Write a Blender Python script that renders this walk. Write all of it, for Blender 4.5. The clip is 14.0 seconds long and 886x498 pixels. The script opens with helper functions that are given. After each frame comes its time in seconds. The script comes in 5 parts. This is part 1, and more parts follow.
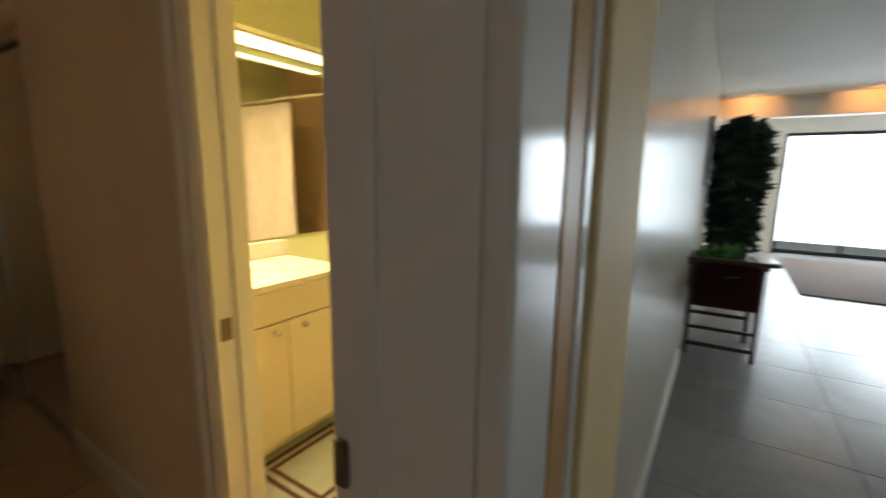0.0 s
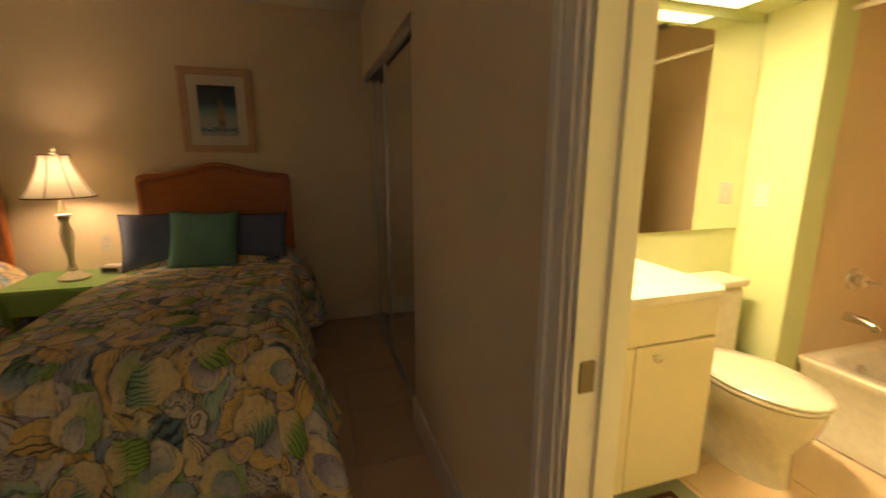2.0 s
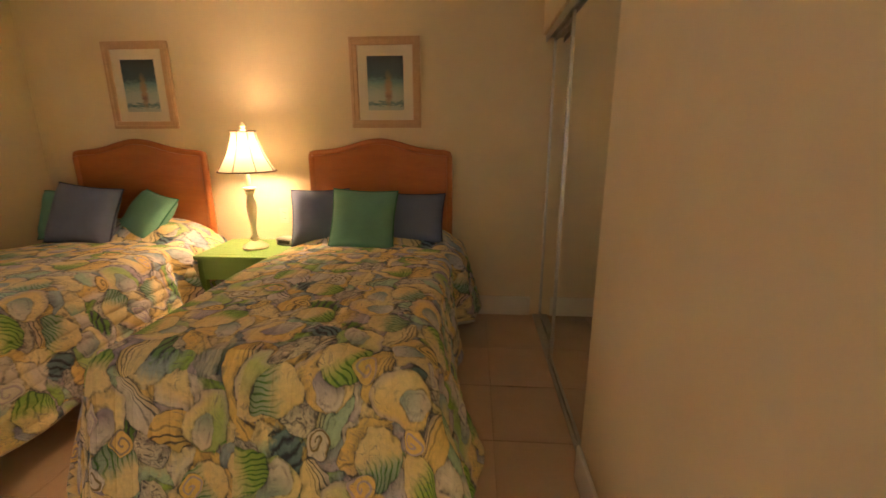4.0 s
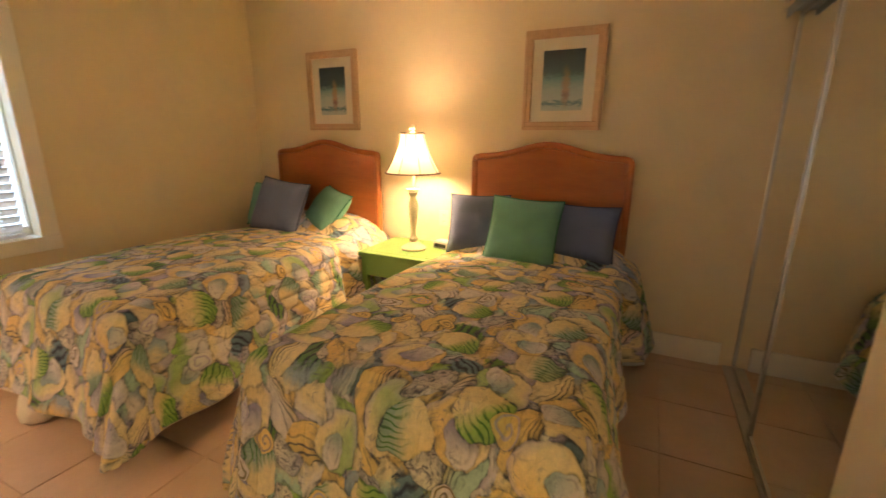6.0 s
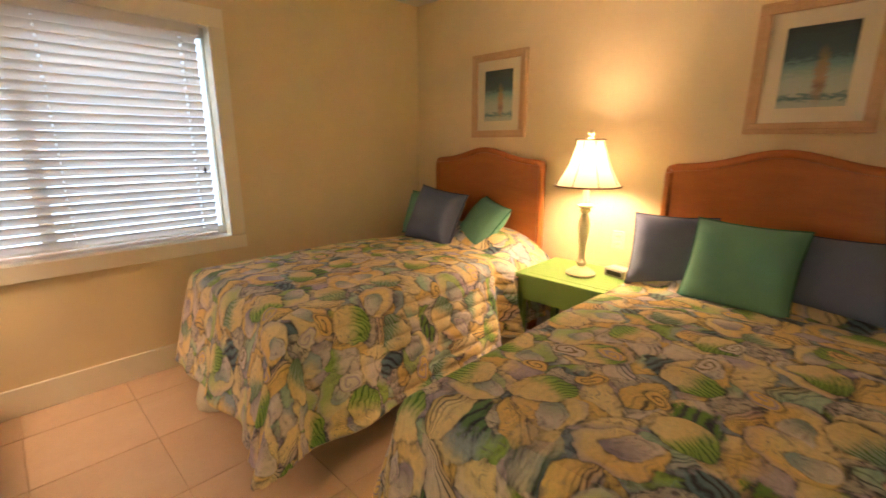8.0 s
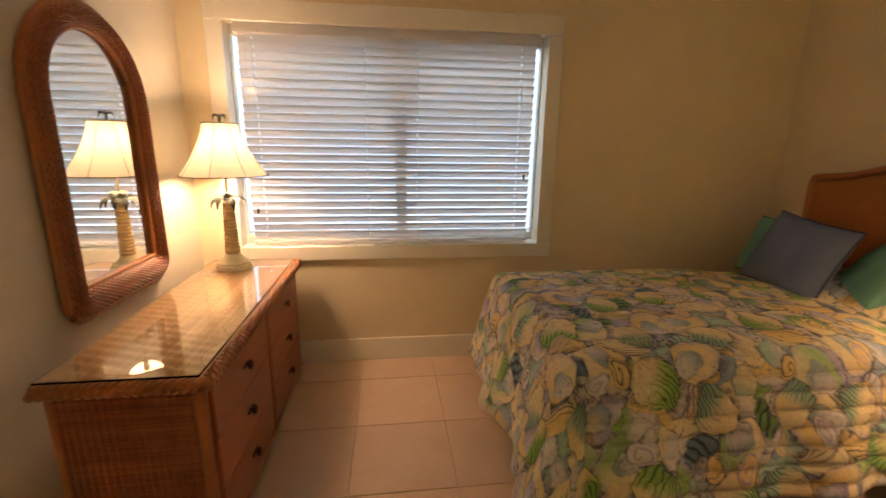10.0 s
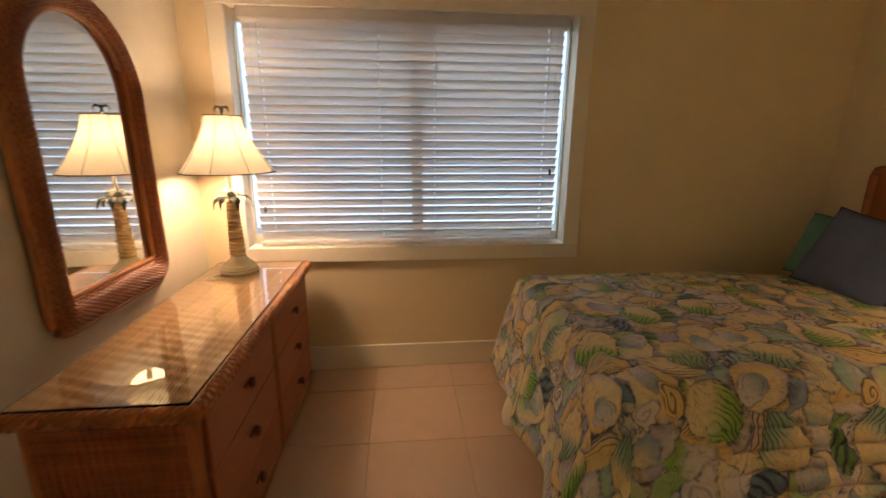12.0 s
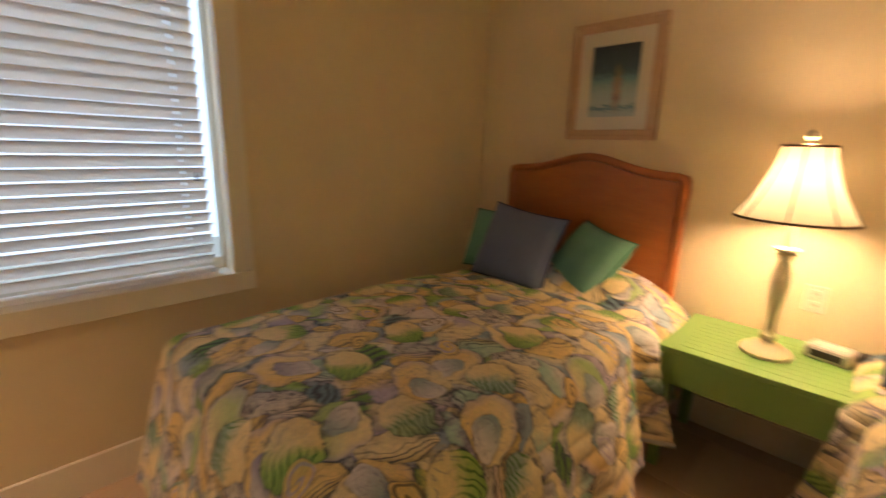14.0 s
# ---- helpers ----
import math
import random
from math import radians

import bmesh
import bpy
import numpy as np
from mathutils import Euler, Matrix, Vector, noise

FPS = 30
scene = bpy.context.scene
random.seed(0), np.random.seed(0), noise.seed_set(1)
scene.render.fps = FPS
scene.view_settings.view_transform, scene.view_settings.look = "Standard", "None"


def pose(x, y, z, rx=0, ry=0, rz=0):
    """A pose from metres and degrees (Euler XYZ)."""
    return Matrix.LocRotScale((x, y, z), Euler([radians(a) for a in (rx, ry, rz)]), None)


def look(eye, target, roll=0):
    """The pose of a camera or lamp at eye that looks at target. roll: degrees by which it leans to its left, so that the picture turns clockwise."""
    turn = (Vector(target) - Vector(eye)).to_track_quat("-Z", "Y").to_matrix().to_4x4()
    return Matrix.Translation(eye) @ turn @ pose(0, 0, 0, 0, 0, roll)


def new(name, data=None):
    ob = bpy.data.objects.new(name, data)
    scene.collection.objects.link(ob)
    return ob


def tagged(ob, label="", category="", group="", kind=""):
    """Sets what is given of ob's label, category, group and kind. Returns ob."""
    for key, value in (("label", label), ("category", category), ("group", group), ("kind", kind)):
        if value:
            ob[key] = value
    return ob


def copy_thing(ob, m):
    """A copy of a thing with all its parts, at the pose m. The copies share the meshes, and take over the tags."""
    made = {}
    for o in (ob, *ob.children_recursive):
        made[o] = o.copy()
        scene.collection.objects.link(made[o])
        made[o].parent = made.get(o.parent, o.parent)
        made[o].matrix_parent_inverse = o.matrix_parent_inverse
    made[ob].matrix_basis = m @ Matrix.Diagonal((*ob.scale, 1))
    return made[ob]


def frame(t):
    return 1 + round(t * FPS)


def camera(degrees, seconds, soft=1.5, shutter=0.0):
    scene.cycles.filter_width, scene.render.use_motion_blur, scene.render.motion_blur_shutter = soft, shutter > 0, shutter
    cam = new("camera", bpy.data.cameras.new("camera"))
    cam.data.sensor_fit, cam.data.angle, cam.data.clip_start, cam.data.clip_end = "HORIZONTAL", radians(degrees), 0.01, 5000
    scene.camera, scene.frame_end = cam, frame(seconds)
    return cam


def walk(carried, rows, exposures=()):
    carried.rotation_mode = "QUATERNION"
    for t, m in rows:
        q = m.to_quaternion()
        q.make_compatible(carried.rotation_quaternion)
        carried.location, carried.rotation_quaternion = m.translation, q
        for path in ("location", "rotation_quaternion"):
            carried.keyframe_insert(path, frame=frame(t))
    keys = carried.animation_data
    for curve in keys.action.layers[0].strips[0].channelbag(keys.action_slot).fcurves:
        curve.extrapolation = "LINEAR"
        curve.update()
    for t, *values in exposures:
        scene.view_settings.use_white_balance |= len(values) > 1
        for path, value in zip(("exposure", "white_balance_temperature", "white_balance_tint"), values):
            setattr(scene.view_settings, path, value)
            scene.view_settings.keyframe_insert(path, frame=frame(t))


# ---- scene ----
cam = camera(91.6, 14.0, 1.5, 0.5)
PATH = [
    (0, (0.134, 0.197, 1.384), (-0.937, 1.849, 1.036), 0.7),
    (0.2, (0.112, 0.209, 1.392), (-1.15, 1.716, 1.027), -0.2),
    (0.5, (0.058, 0.239, 1.37), (-1.414, 1.533, 0.966), -1.0),
    (1, (-0.095, 0.263, 1.363), (-1.753, 1.306, 0.959), -0.6),
    (1.5, (-0.239, 0.3, 1.358), (-2.004, 1.161, 0.977), -0.8),
    (2, (-0.38, 0.351, 1.349), (-2.248, 0.937, 0.939), 0.1),
    (2.5, (-0.515, 0.386, 1.333), (-2.448, 0.696, 0.922), 0.9),
    (3, (-0.633, 0.4, 1.308), (-2.574, 0.553, 0.852), 0.5),
    (5.5, (-1.106, 0.345, 1.376), (-2.929, -0.305, 0.872), 0.3),
    (6, (-1.122, 0.321, 1.354), (-2.869, -0.51, 0.845), 0.3),
    (6.5, (-1.142, 0.268, 1.349), (-2.788, -0.748, 0.841), 0.2),
    (7, (-1.171, 0.199, 1.345), (-2.748, -0.916, 0.825), 0.2),
    (7.5, (-1.251, 0.089, 1.352), (-2.766, -1.128, 0.879), 0.2),
    (8, (-1.322, 0.001, 1.342), (-2.721, -1.347, 0.869), 0.1),
    (8.5, (-1.387, -0.078, 1.324), (-2.519, -1.661, 0.861), 0.2),
    (9, (-1.409, -0.184, 1.371), (-2.185, -1.968, 0.905), 0.6),
    (11.3, (-1.367, -0.303, 1.375), (-1.399, -2.244, 0.893), 0.6),
    (11.5, (-1.370, -0.330, 1.371), (-1.429, -2.264, 0.876), 0.2),
    (12, (-1.385, -0.445, 1.365), (-1.571, -2.374, 0.871), 0.3),
    (12.5, (-1.433, -0.611, 1.37), (-1.786, -2.525, 0.91), 0.1),
    (13, (-1.486, -0.765, 1.355), (-2.089, -2.599, 0.833), 0.8),
    (13.5, (-1.642, -0.853, 1.344), (-2.527, -2.593, 0.912), 2.3),
    (14, (-1.688, -0.954, 1.329), (-3.076, -2.318, 0.868), 1.7),
]
EXPOSURES = [(0, -1.65), (0.5, -1.55), (1.0, -1.5), (1.5, -1.5), (2.0, -1.4), (2.5, -1.05), (3.0, -0.6), (5.5, 0.35), (8.0, 0.3), (9.0, 0.05), (11.3, -0.85), (12.5, -0.75), (13.5, -0.6), (14.0, -0.4)]
walk(cam, [(t, look(eye, target, roll)) for t, eye, target, roll in PATH], EXPOSURES)

# ---- world and large lights ----
world = bpy.data.worlds.new("world")
scene.world = world
world.use_nodes = True
_wn = world.node_tree.nodes
_sky = _wn.new("ShaderNodeTexSky")
_sky.sky_type, _sky.sun_disc, _sky.sun_elevation, _sky.sun_rotation = "NISHITA", False, radians(48), radians(20)
_wn["Background"].inputs["Strength"].default_value = 0.12
world.node_tree.links.new(_sky.outputs[0], _wn["Background"].inputs["Color"])


def lamp(name, kind, m, watts, colour, size=0.1, size_y=None):
    data = bpy.data.lights.new(name, kind)
    data.energy, data.color = watts, colour
    if kind == "AREA":
        data.size = size
        if size_y:
            data.shape, data.size_y = "RECTANGLE", size_y
    elif kind == "SPOT":
        data.spot_size, data.spot_blend, data.shadow_soft_size = radians(120), 0.6, size
    elif kind == "SUN":
        data.angle = radians(size)
    else:
        data.shadow_soft_size = size
    ob = new(name, data)
    ob.matrix_world = m
    return ob


WARM = (1.0, 0.61, 0.32)
lamp("sun_light", "SUN", look((0, 0, 8), (-0.9, -2.4, 5.3)), 1.2, (1.0, 0.95, 0.88), 10)
lamp("window_daylight", "AREA", look((-1.43, -4.4, 3.55), (-1.43, -2.95, 1.35)), 185.0, (0.56, 0.74, 1.0), 4.4, 1.0)
lamp("terrace_daylight", "AREA", look((2.4, 10.3, 1.2), (1.6, 0, 0.9)), 560.0, (0.80, 0.90, 1.0), 2.8, 2.0)
lamp("bedside_bulb", "POINT", pose(-3.71, -1.14, 1.24), 60.0, WARM, 0.095)
lamp("dresser_bulb", "POINT", pose(-0.57, -2.60, 1.34), 65.0, (1.0, 0.65, 0.38), 0.095)
lamp("vanity_tube", "AREA", look((-1.93, 1.45, 2.008), (-1.8, 1.45, 0.9)), 280.0, (1.0, 0.71, 0.38), 0.16, 1.0)
lamp("cove_downlight", "SPOT", look((0.30, 7.25, 2.40), (0.30, 7.6, 2.26)), 24.0, (1.0, 0.42, 0.10), 0.05)
lamp("cove_downlight", "SPOT", look((1.50, 7.25, 2.40), (1.50, 7.6, 2.26)), 24.0, (1.0, 0.42, 0.10), 0.05)


# ---- materials ----
class Nodes:
    """A small wrapper round a node material."""

    def __init__(self, name, rough=0.6, metal=0.0, spec=0.5):
        self.mat = bpy.data.materials.new(name)
        self.mat.use_nodes = True
        self.tree = self.mat.node_tree
        self.n, self.l = self.tree.nodes, self.tree.links
        self.bsdf = self.n["Principled BSDF"]
        self.bsdf.inputs["Roughness"].default_value = rough
        self.bsdf.inputs["Metallic"].default_value = metal
        self.bsdf.inputs["Specular IOR Level"].default_value = spec

    def add(self, kind, **values):
        node = self.n.new("ShaderNode" + kind)
        for key, value in values.items():
            node.inputs[key.replace("_", " ")].default_value = value
        return node

    def link(self, a, b):
        self.l.new(a, b)
        return self

    def coords(self, which="Object", scale=(1, 1, 1)):
        c = self.n.new("ShaderNodeTexCoord")
        m = self.n.new("ShaderNodeMapping")
        m.inputs["Scale"].default_value = scale
        self.l.new(c.outputs[which], m.inputs["Vector"])
        return m.outputs[0]

    def noise(self, vec, scale, detail=4.0, rough=0.6, dist=0.0):
        t = self.add("TexNoise", Scale=scale, Detail=detail, Roughness=rough, Distortion=dist)
        self.l.new(vec, t.inputs["Vector"])
        return t.outputs["Fac"]

    def ramp(self, fac, stops, mode="LINEAR"):
        r = self.n.new("ShaderNodeValToRGB")
        e = r.color_ramp.elements
        r.color_ramp.interpolation = mode
        for i, (p, c) in enumerate(stops):
            el = e[i] if i < 2 else e.new(p)
            el.position, el.color = p, (*c, 1) if len(c) == 3 else c
        self.l.new(fac, r.inputs["Fac"])
        return r.outputs["Color"]

    def mix(self, fac, a, b, mode="MIX"):
        m = self.n.new("ShaderNodeMix")
        m.data_type, m.blend_type = "RGBA", mode
        for sock, v in ((m.inputs[0], fac), (m.inputs[6], a), (m.inputs[7], b)):
            if isinstance(v, (int, float)):
                sock.default_value = v
            elif isinstance(v, tuple):
                sock.default_value = (*v, 1)
            else:
                self.l.new(v, sock)
        return m.outputs[2]

    def math(self, op, a, b=0.0):
        m = self.n.new("ShaderNodeMath")
        m.operation = op
        for sock, v in ((m.inputs[0], a), (m.inputs[1], b)):
            if isinstance(v, (int, float)):
                sock.default_value = v
            else:
                self.l.new(v, sock)
        return m.outputs[0]

    def colour(self, sock):
        if isinstance(sock, tuple):
            self.bsdf.inputs["Base Color"].default_value = (*sock, 1)
        else:
            self.l.new(sock, self.bsdf.inputs["Base Color"])
        return self

    def bump(self, height, strength=0.2, distance=0.01):
        b = self.add("Bump", Strength=strength, Distance=distance)
        self.l.new(height, b.inputs["Height"])
        self.l.new(b.outputs[0], self.bsdf.inputs["Normal"])
        return self


def paint(name, base, rough=0.55, var=0.06, grain=260.0, bump=0.05, spec=0.4):
    """Painted plaster or wood: faint blotches and roller grain."""
    k = Nodes(name, rough, 0.0, spec)
    v = k.coords()
    blot = k.noise(v, 1.7, 5, 0.6)
    fine = k.noise(v, grain, 2, 0.5)
    lo, hi = tuple(c * (1 - var) for c in base), tuple(min(1, c * (1 + var)) for c in base)
    k.colour(k.ramp(blot, [(0.3, lo), (0.7, hi)]))
    return k.bump(fine, bump, 0.004).mat


def wood(name, lo, hi, rough=0.4, scale=(3, 22, 22)):
    k = Nodes(name, rough, 0, 0.5)
    v = k.coords("Object", scale)
    g = k.noise(v, 1.6, 6, 0.65, 1.2)
    f = k.noise(v, 9.0, 3, 0.6)
    k.colour(k.mix(0.25, k.ramp(g, [(0.3, lo), (0.7, hi)]), k.ramp(f, [(0.35, lo), (0.65, hi)])))
    return k.bump(f, 0.12, 0.003).mat


def woven(name, lo, hi, rough=0.45, pitch=150.0, axis="Z", strength=0.6):
    """Rattan weave: rods one way, strands over and under the other, the hollows shaded in the colour."""
    k = Nodes(name, rough, 0, 0.5)
    v = k.coords()
    sep = k.n.new("ShaderNodeSeparateXYZ")
    k.l.new(v, sep.inputs[0])
    a = k.math("ADD", sep.outputs["X"], sep.outputs["Y"])
    b = sep.outputs["Z"]
    if axis == "XY":
        a, b = sep.outputs["X"], sep.outputs["Y"]
    s1 = k.math("SINE", k.math("MULTIPLY", a, pitch))
    row = k.math("MULTIPLY", b, pitch * 4.4)
    par = k.math("SIGN", k.math("SINE", k.math("MULTIPLY", row, 0.5)))
    wv = k.math("MULTIPLY", k.math("MULTIPLY", s1, par), 0.5)
    strand = k.math("ABSOLUTE", k.math("SINE", k.math("MULTIPLY", row, 0.5)))
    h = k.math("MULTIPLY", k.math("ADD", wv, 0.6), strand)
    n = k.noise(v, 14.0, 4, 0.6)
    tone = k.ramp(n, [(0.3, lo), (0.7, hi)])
    # shade in the hollows of the weave, put into the colour
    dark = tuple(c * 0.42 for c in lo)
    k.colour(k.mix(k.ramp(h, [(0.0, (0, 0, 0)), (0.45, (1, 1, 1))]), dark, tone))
    return k.bump(h, strength, 0.004).mat


def cloth(name, base, rough=0.9, weave=700.0):
    k = Nodes(name, rough, 0, 0.15)
    v = k.coords()
    n = k.noise(v, 9.0, 4)
    f = k.noise(v, weave, 2)
    k.colour(k.mix(0.5, k.ramp(n, [(0.3, tuple(c * 0.86 for c in base)), (0.7, tuple(c * 1.1 for c in base))]), k.ramp(f, [(0.3, tuple(c * 0.75 for c in base)), (0.7, tuple(c * 1.15 for c in base))])))
    k.bsdf.inputs["Sheen Weight"].default_value = 0.04
    return k.bump(f, 0.35, 0.003).mat


def plain(name, base, rough=0.4, metal=0.0, spec=0.5):
    k = Nodes(name, rough, metal, spec)
    v = k.coords()
    n = k.noise(v, 35.0, 3)
    k.colour(k.ramp(n, [(0.3, tuple(c * 0.93 for c in base)), (0.7, tuple(min(1, c * 1.05) for c in base))]))
    return k.mat


def glow(name, base, strength):
    k = Nodes(name, 0.6)
    k.colour(base)
    k.bsdf.inputs["Emission Color"].default_value = (*base, 1)
    k.bsdf.inputs["Emission Strength"].default_value = strength
    return k.mat


def shade_cloth(name, base, thru=0.85, rough=0.8):
    """Thin fabric or vinyl that lets some light through."""
    k = Nodes(name, rough, 0, 0.2)
    v = k.coords()
    f = k.noise(v, 420.0, 2)
    col = k.ramp(f, [(0.3, tuple(c * 0.93 for c in base)), (0.7, base)])
    k.colour(col)
    tr = k.n.new("ShaderNodeBsdfTranslucent")
    tr.inputs["Color"].default_value = (*(min(1.0, c * 1.06 + 0.04) for c in base), 1)
    mx = k.n.new("ShaderNodeMixShader")
    mx.inputs[0].default_value = thru
    k.l.new(k.bsdf.outputs[0], mx.inputs[1])
    k.l.new(tr.outputs[0], mx.inputs[2])
    k.l.new(mx.outputs[0], k.n["Material Output"].inputs["Surface"])
    return k.mat


def tile_mat(name, lo, hi, rough=0.35):
    k = Nodes(name, rough, 0, 0.5)
    c = k.coords()
    oi = k.n.new("ShaderNodeObjectInfo")
    shift = k.n.new("ShaderNodeVectorMath")
    shift.operation = "ADD"
    big = k.n.new("ShaderNodeVectorMath")
    big.operation = "SCALE"
    cmb = k.n.new("ShaderNodeCombineXYZ")
    for i in range(3):
        k.l.new(oi.outputs["Random"], cmb.inputs[i])
    k.l.new(cmb.outputs[0], big.inputs[0])
    big.inputs["Scale"].default_value = 40.0
    k.l.new(c, shift.inputs[0])
    k.l.new(big.outputs[0], shift.inputs[1])
    n = k.noise(shift.outputs[0], 3.5, 6, 0.6, 0.6)
    f = k.noise(shift.outputs[0], 60.0, 3, 0.6)
    base = k.mix(0.25, k.ramp(n, [(0.3, lo), (0.7, hi)]), k.ramp(f, [(0.3, lo), (0.7, hi)]))
    tone = k.math("ADD", 0.93, k.math("MULTIPLY", oi.outputs["Random"], 0.1))
    cmb2 = k.n.new("ShaderNodeCombineXYZ")
    for i in range(3):
        k.l.new(tone, cmb2.inputs[i])
    k.colour(k.mix(1.0, base, cmb2.outputs[0], "MULTIPLY"))
    return k.bump(k.math("ADD", f, n), 0.06, 0.004).mat


def shell_print(name):
    """Printed cotton: large overlapping seashells in straw, cream, lavender, sage and grey blue, ribbed and outlined in dark ink, lightly quilted."""
    k = Nodes(name, 0.85, 0, 0.2)
    uv = k.coords("UV")
    grey = lambda v: (v, v, v)
    cream, straw, lav, sage, mint = (0.86, 0.74, 0.47), (0.83, 0.62, 0.27), (0.52, 0.46, 0.61), (0.34, 0.54, 0.15), (0.45, 0.64, 0.55)
    pale, blue, deep, ink = (0.75, 0.70, 0.70), (0.34, 0.44, 0.58), (0.07, 0.20, 0.05), (0.038, 0.048, 0.085)

    def vmath(op, a, b):
        n = k.n.new("ShaderNodeVectorMath")
        n.operation = op
        for sock, v in ((n.inputs[0], a), (n.inputs[1], b)):
            if isinstance(v, tuple):
                sock.default_value = v
            else:
                k.l.new(v, sock)
        return n.outputs[0]

    def split(v):
        n = k.n.new("ShaderNodeSeparateXYZ")
        k.l.new(v, n.inputs[0])
        return n.outputs["X"], n.outputs["Y"], n.outputs["Z"]

    def mul(*xs):
        out = xs[0]
        for x in xs[1:]:
            out = k.math("MULTIPLY", out, x)
        return out

    def step(v, lo, hi):
        """Rises from 0 at lo to 1 at hi (falls, where lo lies above hi)."""
        m = k.n.new("ShaderNodeMapRange")
        m.inputs["From Min"].default_value, m.inputs["From Max"].default_value = lo, hi
        k.l.new(v, m.inputs["Value"])
        return m.outputs[0]

    # one shared hand-drawn wobble, and a dry-brush breakup of the ink
    wob = k.add("TexNoise", Scale=7.0, Detail=2.5, Roughness=0.55)
    k.l.new(uv, wob.inputs["Vector"])
    jitter = vmath("MULTIPLY", vmath("SUBTRACT", wob.outputs["Color"], (0.5, 0.5, 0.5)), (0.115, 0.115, 0.0))
    drawn = vmath("ADD", uv, jitter)
    brush = k.noise(k.coords("UV", (1.0, 1.6, 1)), 26.0, 4, 0.65, 0.6)
    dry = step(brush, 0.41, 0.63)

    def cells(scale, shift, randomness, squash, radius):
        """Scattered places, each with its own turn: the local x and y in units of the radius, and three random numbers."""
        vec = vmath("ADD", drawn, (shift, shift * 0.63, 0.0))
        t = k.add("TexVoronoi", Scale=scale, Randomness=randomness)
        t.voronoi_dimensions = "2D"
        k.l.new(vec, t.inputs["Vector"])
        r1, r2, r3 = split(t.outputs["Color"])
        dx, dy, _ = split(vmath("SUBTRACT", vec, t.outputs["Position"]))
        turn = mul(r1, 6.283)
        cs, sn = k.math("COSINE", turn), k.math("SINE", turn)
        lx = mul(k.math("ADD", mul(dx, cs), mul(dy, sn)), 1.0 / radius)
        ly = mul(k.math("SUBTRACT", mul(dy, cs), mul(dx, sn)), squash / radius)
        r = k.math("SQRT", k.math("ADD", mul(lx, lx), mul(ly, ly)))
        return lx, ly, r, r1, r2, r3

    def lay_on(col, fill, r, here, halo=1.30, rim=0.93):
        """A shell over what lies below: a soft inky shade round it, the fill, a brushed dark outline."""
        col = k.mix(mul(step(r, halo, 1.0), here, 0.70, k.math("ADD", mul(dry, 0.78), 0.16)), col, ink)
        col = k.mix(mul(step(r, 1.01, 0.985), here), col, fill)
        line = mul(step(r, rim, 0.985), step(r, 1.05, 1.0), here)
        return k.mix(mul(line, k.math("ADD", mul(dry, 0.7), 0.1)), col, ink)

    def strokes(x, count, sharp, sway=2.2):
        return step(k.math("SINE", k.math("ADD", mul(x, count), mul(brush, sway))), sharp, 1.0)

    # ground: a jostle of small shells, every cell a brushed sweep of two colours
    lx, ly, r, r1, r2, r3 = cells(9.5, 0.31, 0.9, 1.0, 0.07)
    first = k.ramp(r2, [(0.0, lav), (0.26, straw), (0.40, pale), (0.58, blue), (0.76, cream), (0.86, mint)], "CONSTANT")
    other = k.ramp(r3, [(0.0, cream), (0.30, pale), (0.50, lav), (0.66, straw), (0.84, sage)], "CONSTANT")
    sweep = k.math("ADD", mul(lx, 0.45), k.math("ADD", mul(brush, 0.5), 0.22))
    col = k.mix(step(sweep, 0.30, 0.62), first, other)
    bow = k.math("ADD", lx, mul(ly, ly, 0.45))
    col = k.mix(mul(strokes(bow, 13.0, 0.25), dry, step(lx, -0.5, 0.7), 0.6), col, ink)
    edge = k.add("TexVoronoi", Scale=9.5, Randomness=0.9)
    edge.voronoi_dimensions, edge.feature = "2D", "DISTANCE_TO_EDGE"
    k.l.new(vmath("ADD", drawn, (0.31, 0.31 * 0.63, 0.0)), edge.inputs["Vector"])
    col = k.mix(mul(step(edge.outputs["Distance"], 0.075, 0.01), k.math("ADD", mul(dry, 0.7), 0.1)), col, ink)

    # tufts of dark weed, brushed in green and blue
    lx, ly, r, r1, r2, r3 = cells(4.6, 6.17, 0.8, 1.5, 0.085)
    rag = k.math("ADD", r, mul(k.math("SUBTRACT", brush, 0.5), 1.3))
    weed = k.mix(strokes(k.math("ADD", lx, mul(ly, 0.4)), 15.0, -0.3, 5.0), k.mix(step(r2, 0.45, 0.55), (0.16, 0.33, 0.09), (0.16, 0.26, 0.34)), ink)
    col = k.mix(mul(step(rag, 1.0, 0.72), step(r3, 0.64, 0.60)), col, weed)

    # pale knobbly rosettes
    lx, ly, r, r1, r2, r3 = cells(4.4, 2.71, 0.6, 1.15, 0.066)
    knob = k.noise(drawn, 46.0, 3, 0.6, 1.5)
    fill = k.mix(step(knob, 0.46, 0.66), k.mix(step(ly, -0.6, 0.7), (0.74, 0.70, 0.62), (0.52, 0.50, 0.55)), (0.13, 0.12, 0.16))
    col = lay_on(col, fill, r, step(r3, 0.62, 0.60), 1.22)

    # long ribbed clams in straw, with ribs fanning from one end
    lx, ly, r, r1, r2, r3 = cells(4.7, 1.77, 0.6, 1.75, 0.094)
    tint = k.ramp(r2, [(0.0, straw), (0.50, cream), (0.72, pale), (0.88, mint)], "CONSTANT")
    fan = k.math("ARCTAN2", ly, k.math("ADD", lx, 1.7))
    fill = k.mix(mul(step(ly, 0.1, 0.9), 0.75), tint, k.mix(step(r3, 0.3, 0.32), lav, (0.58, 0.44, 0.20)))
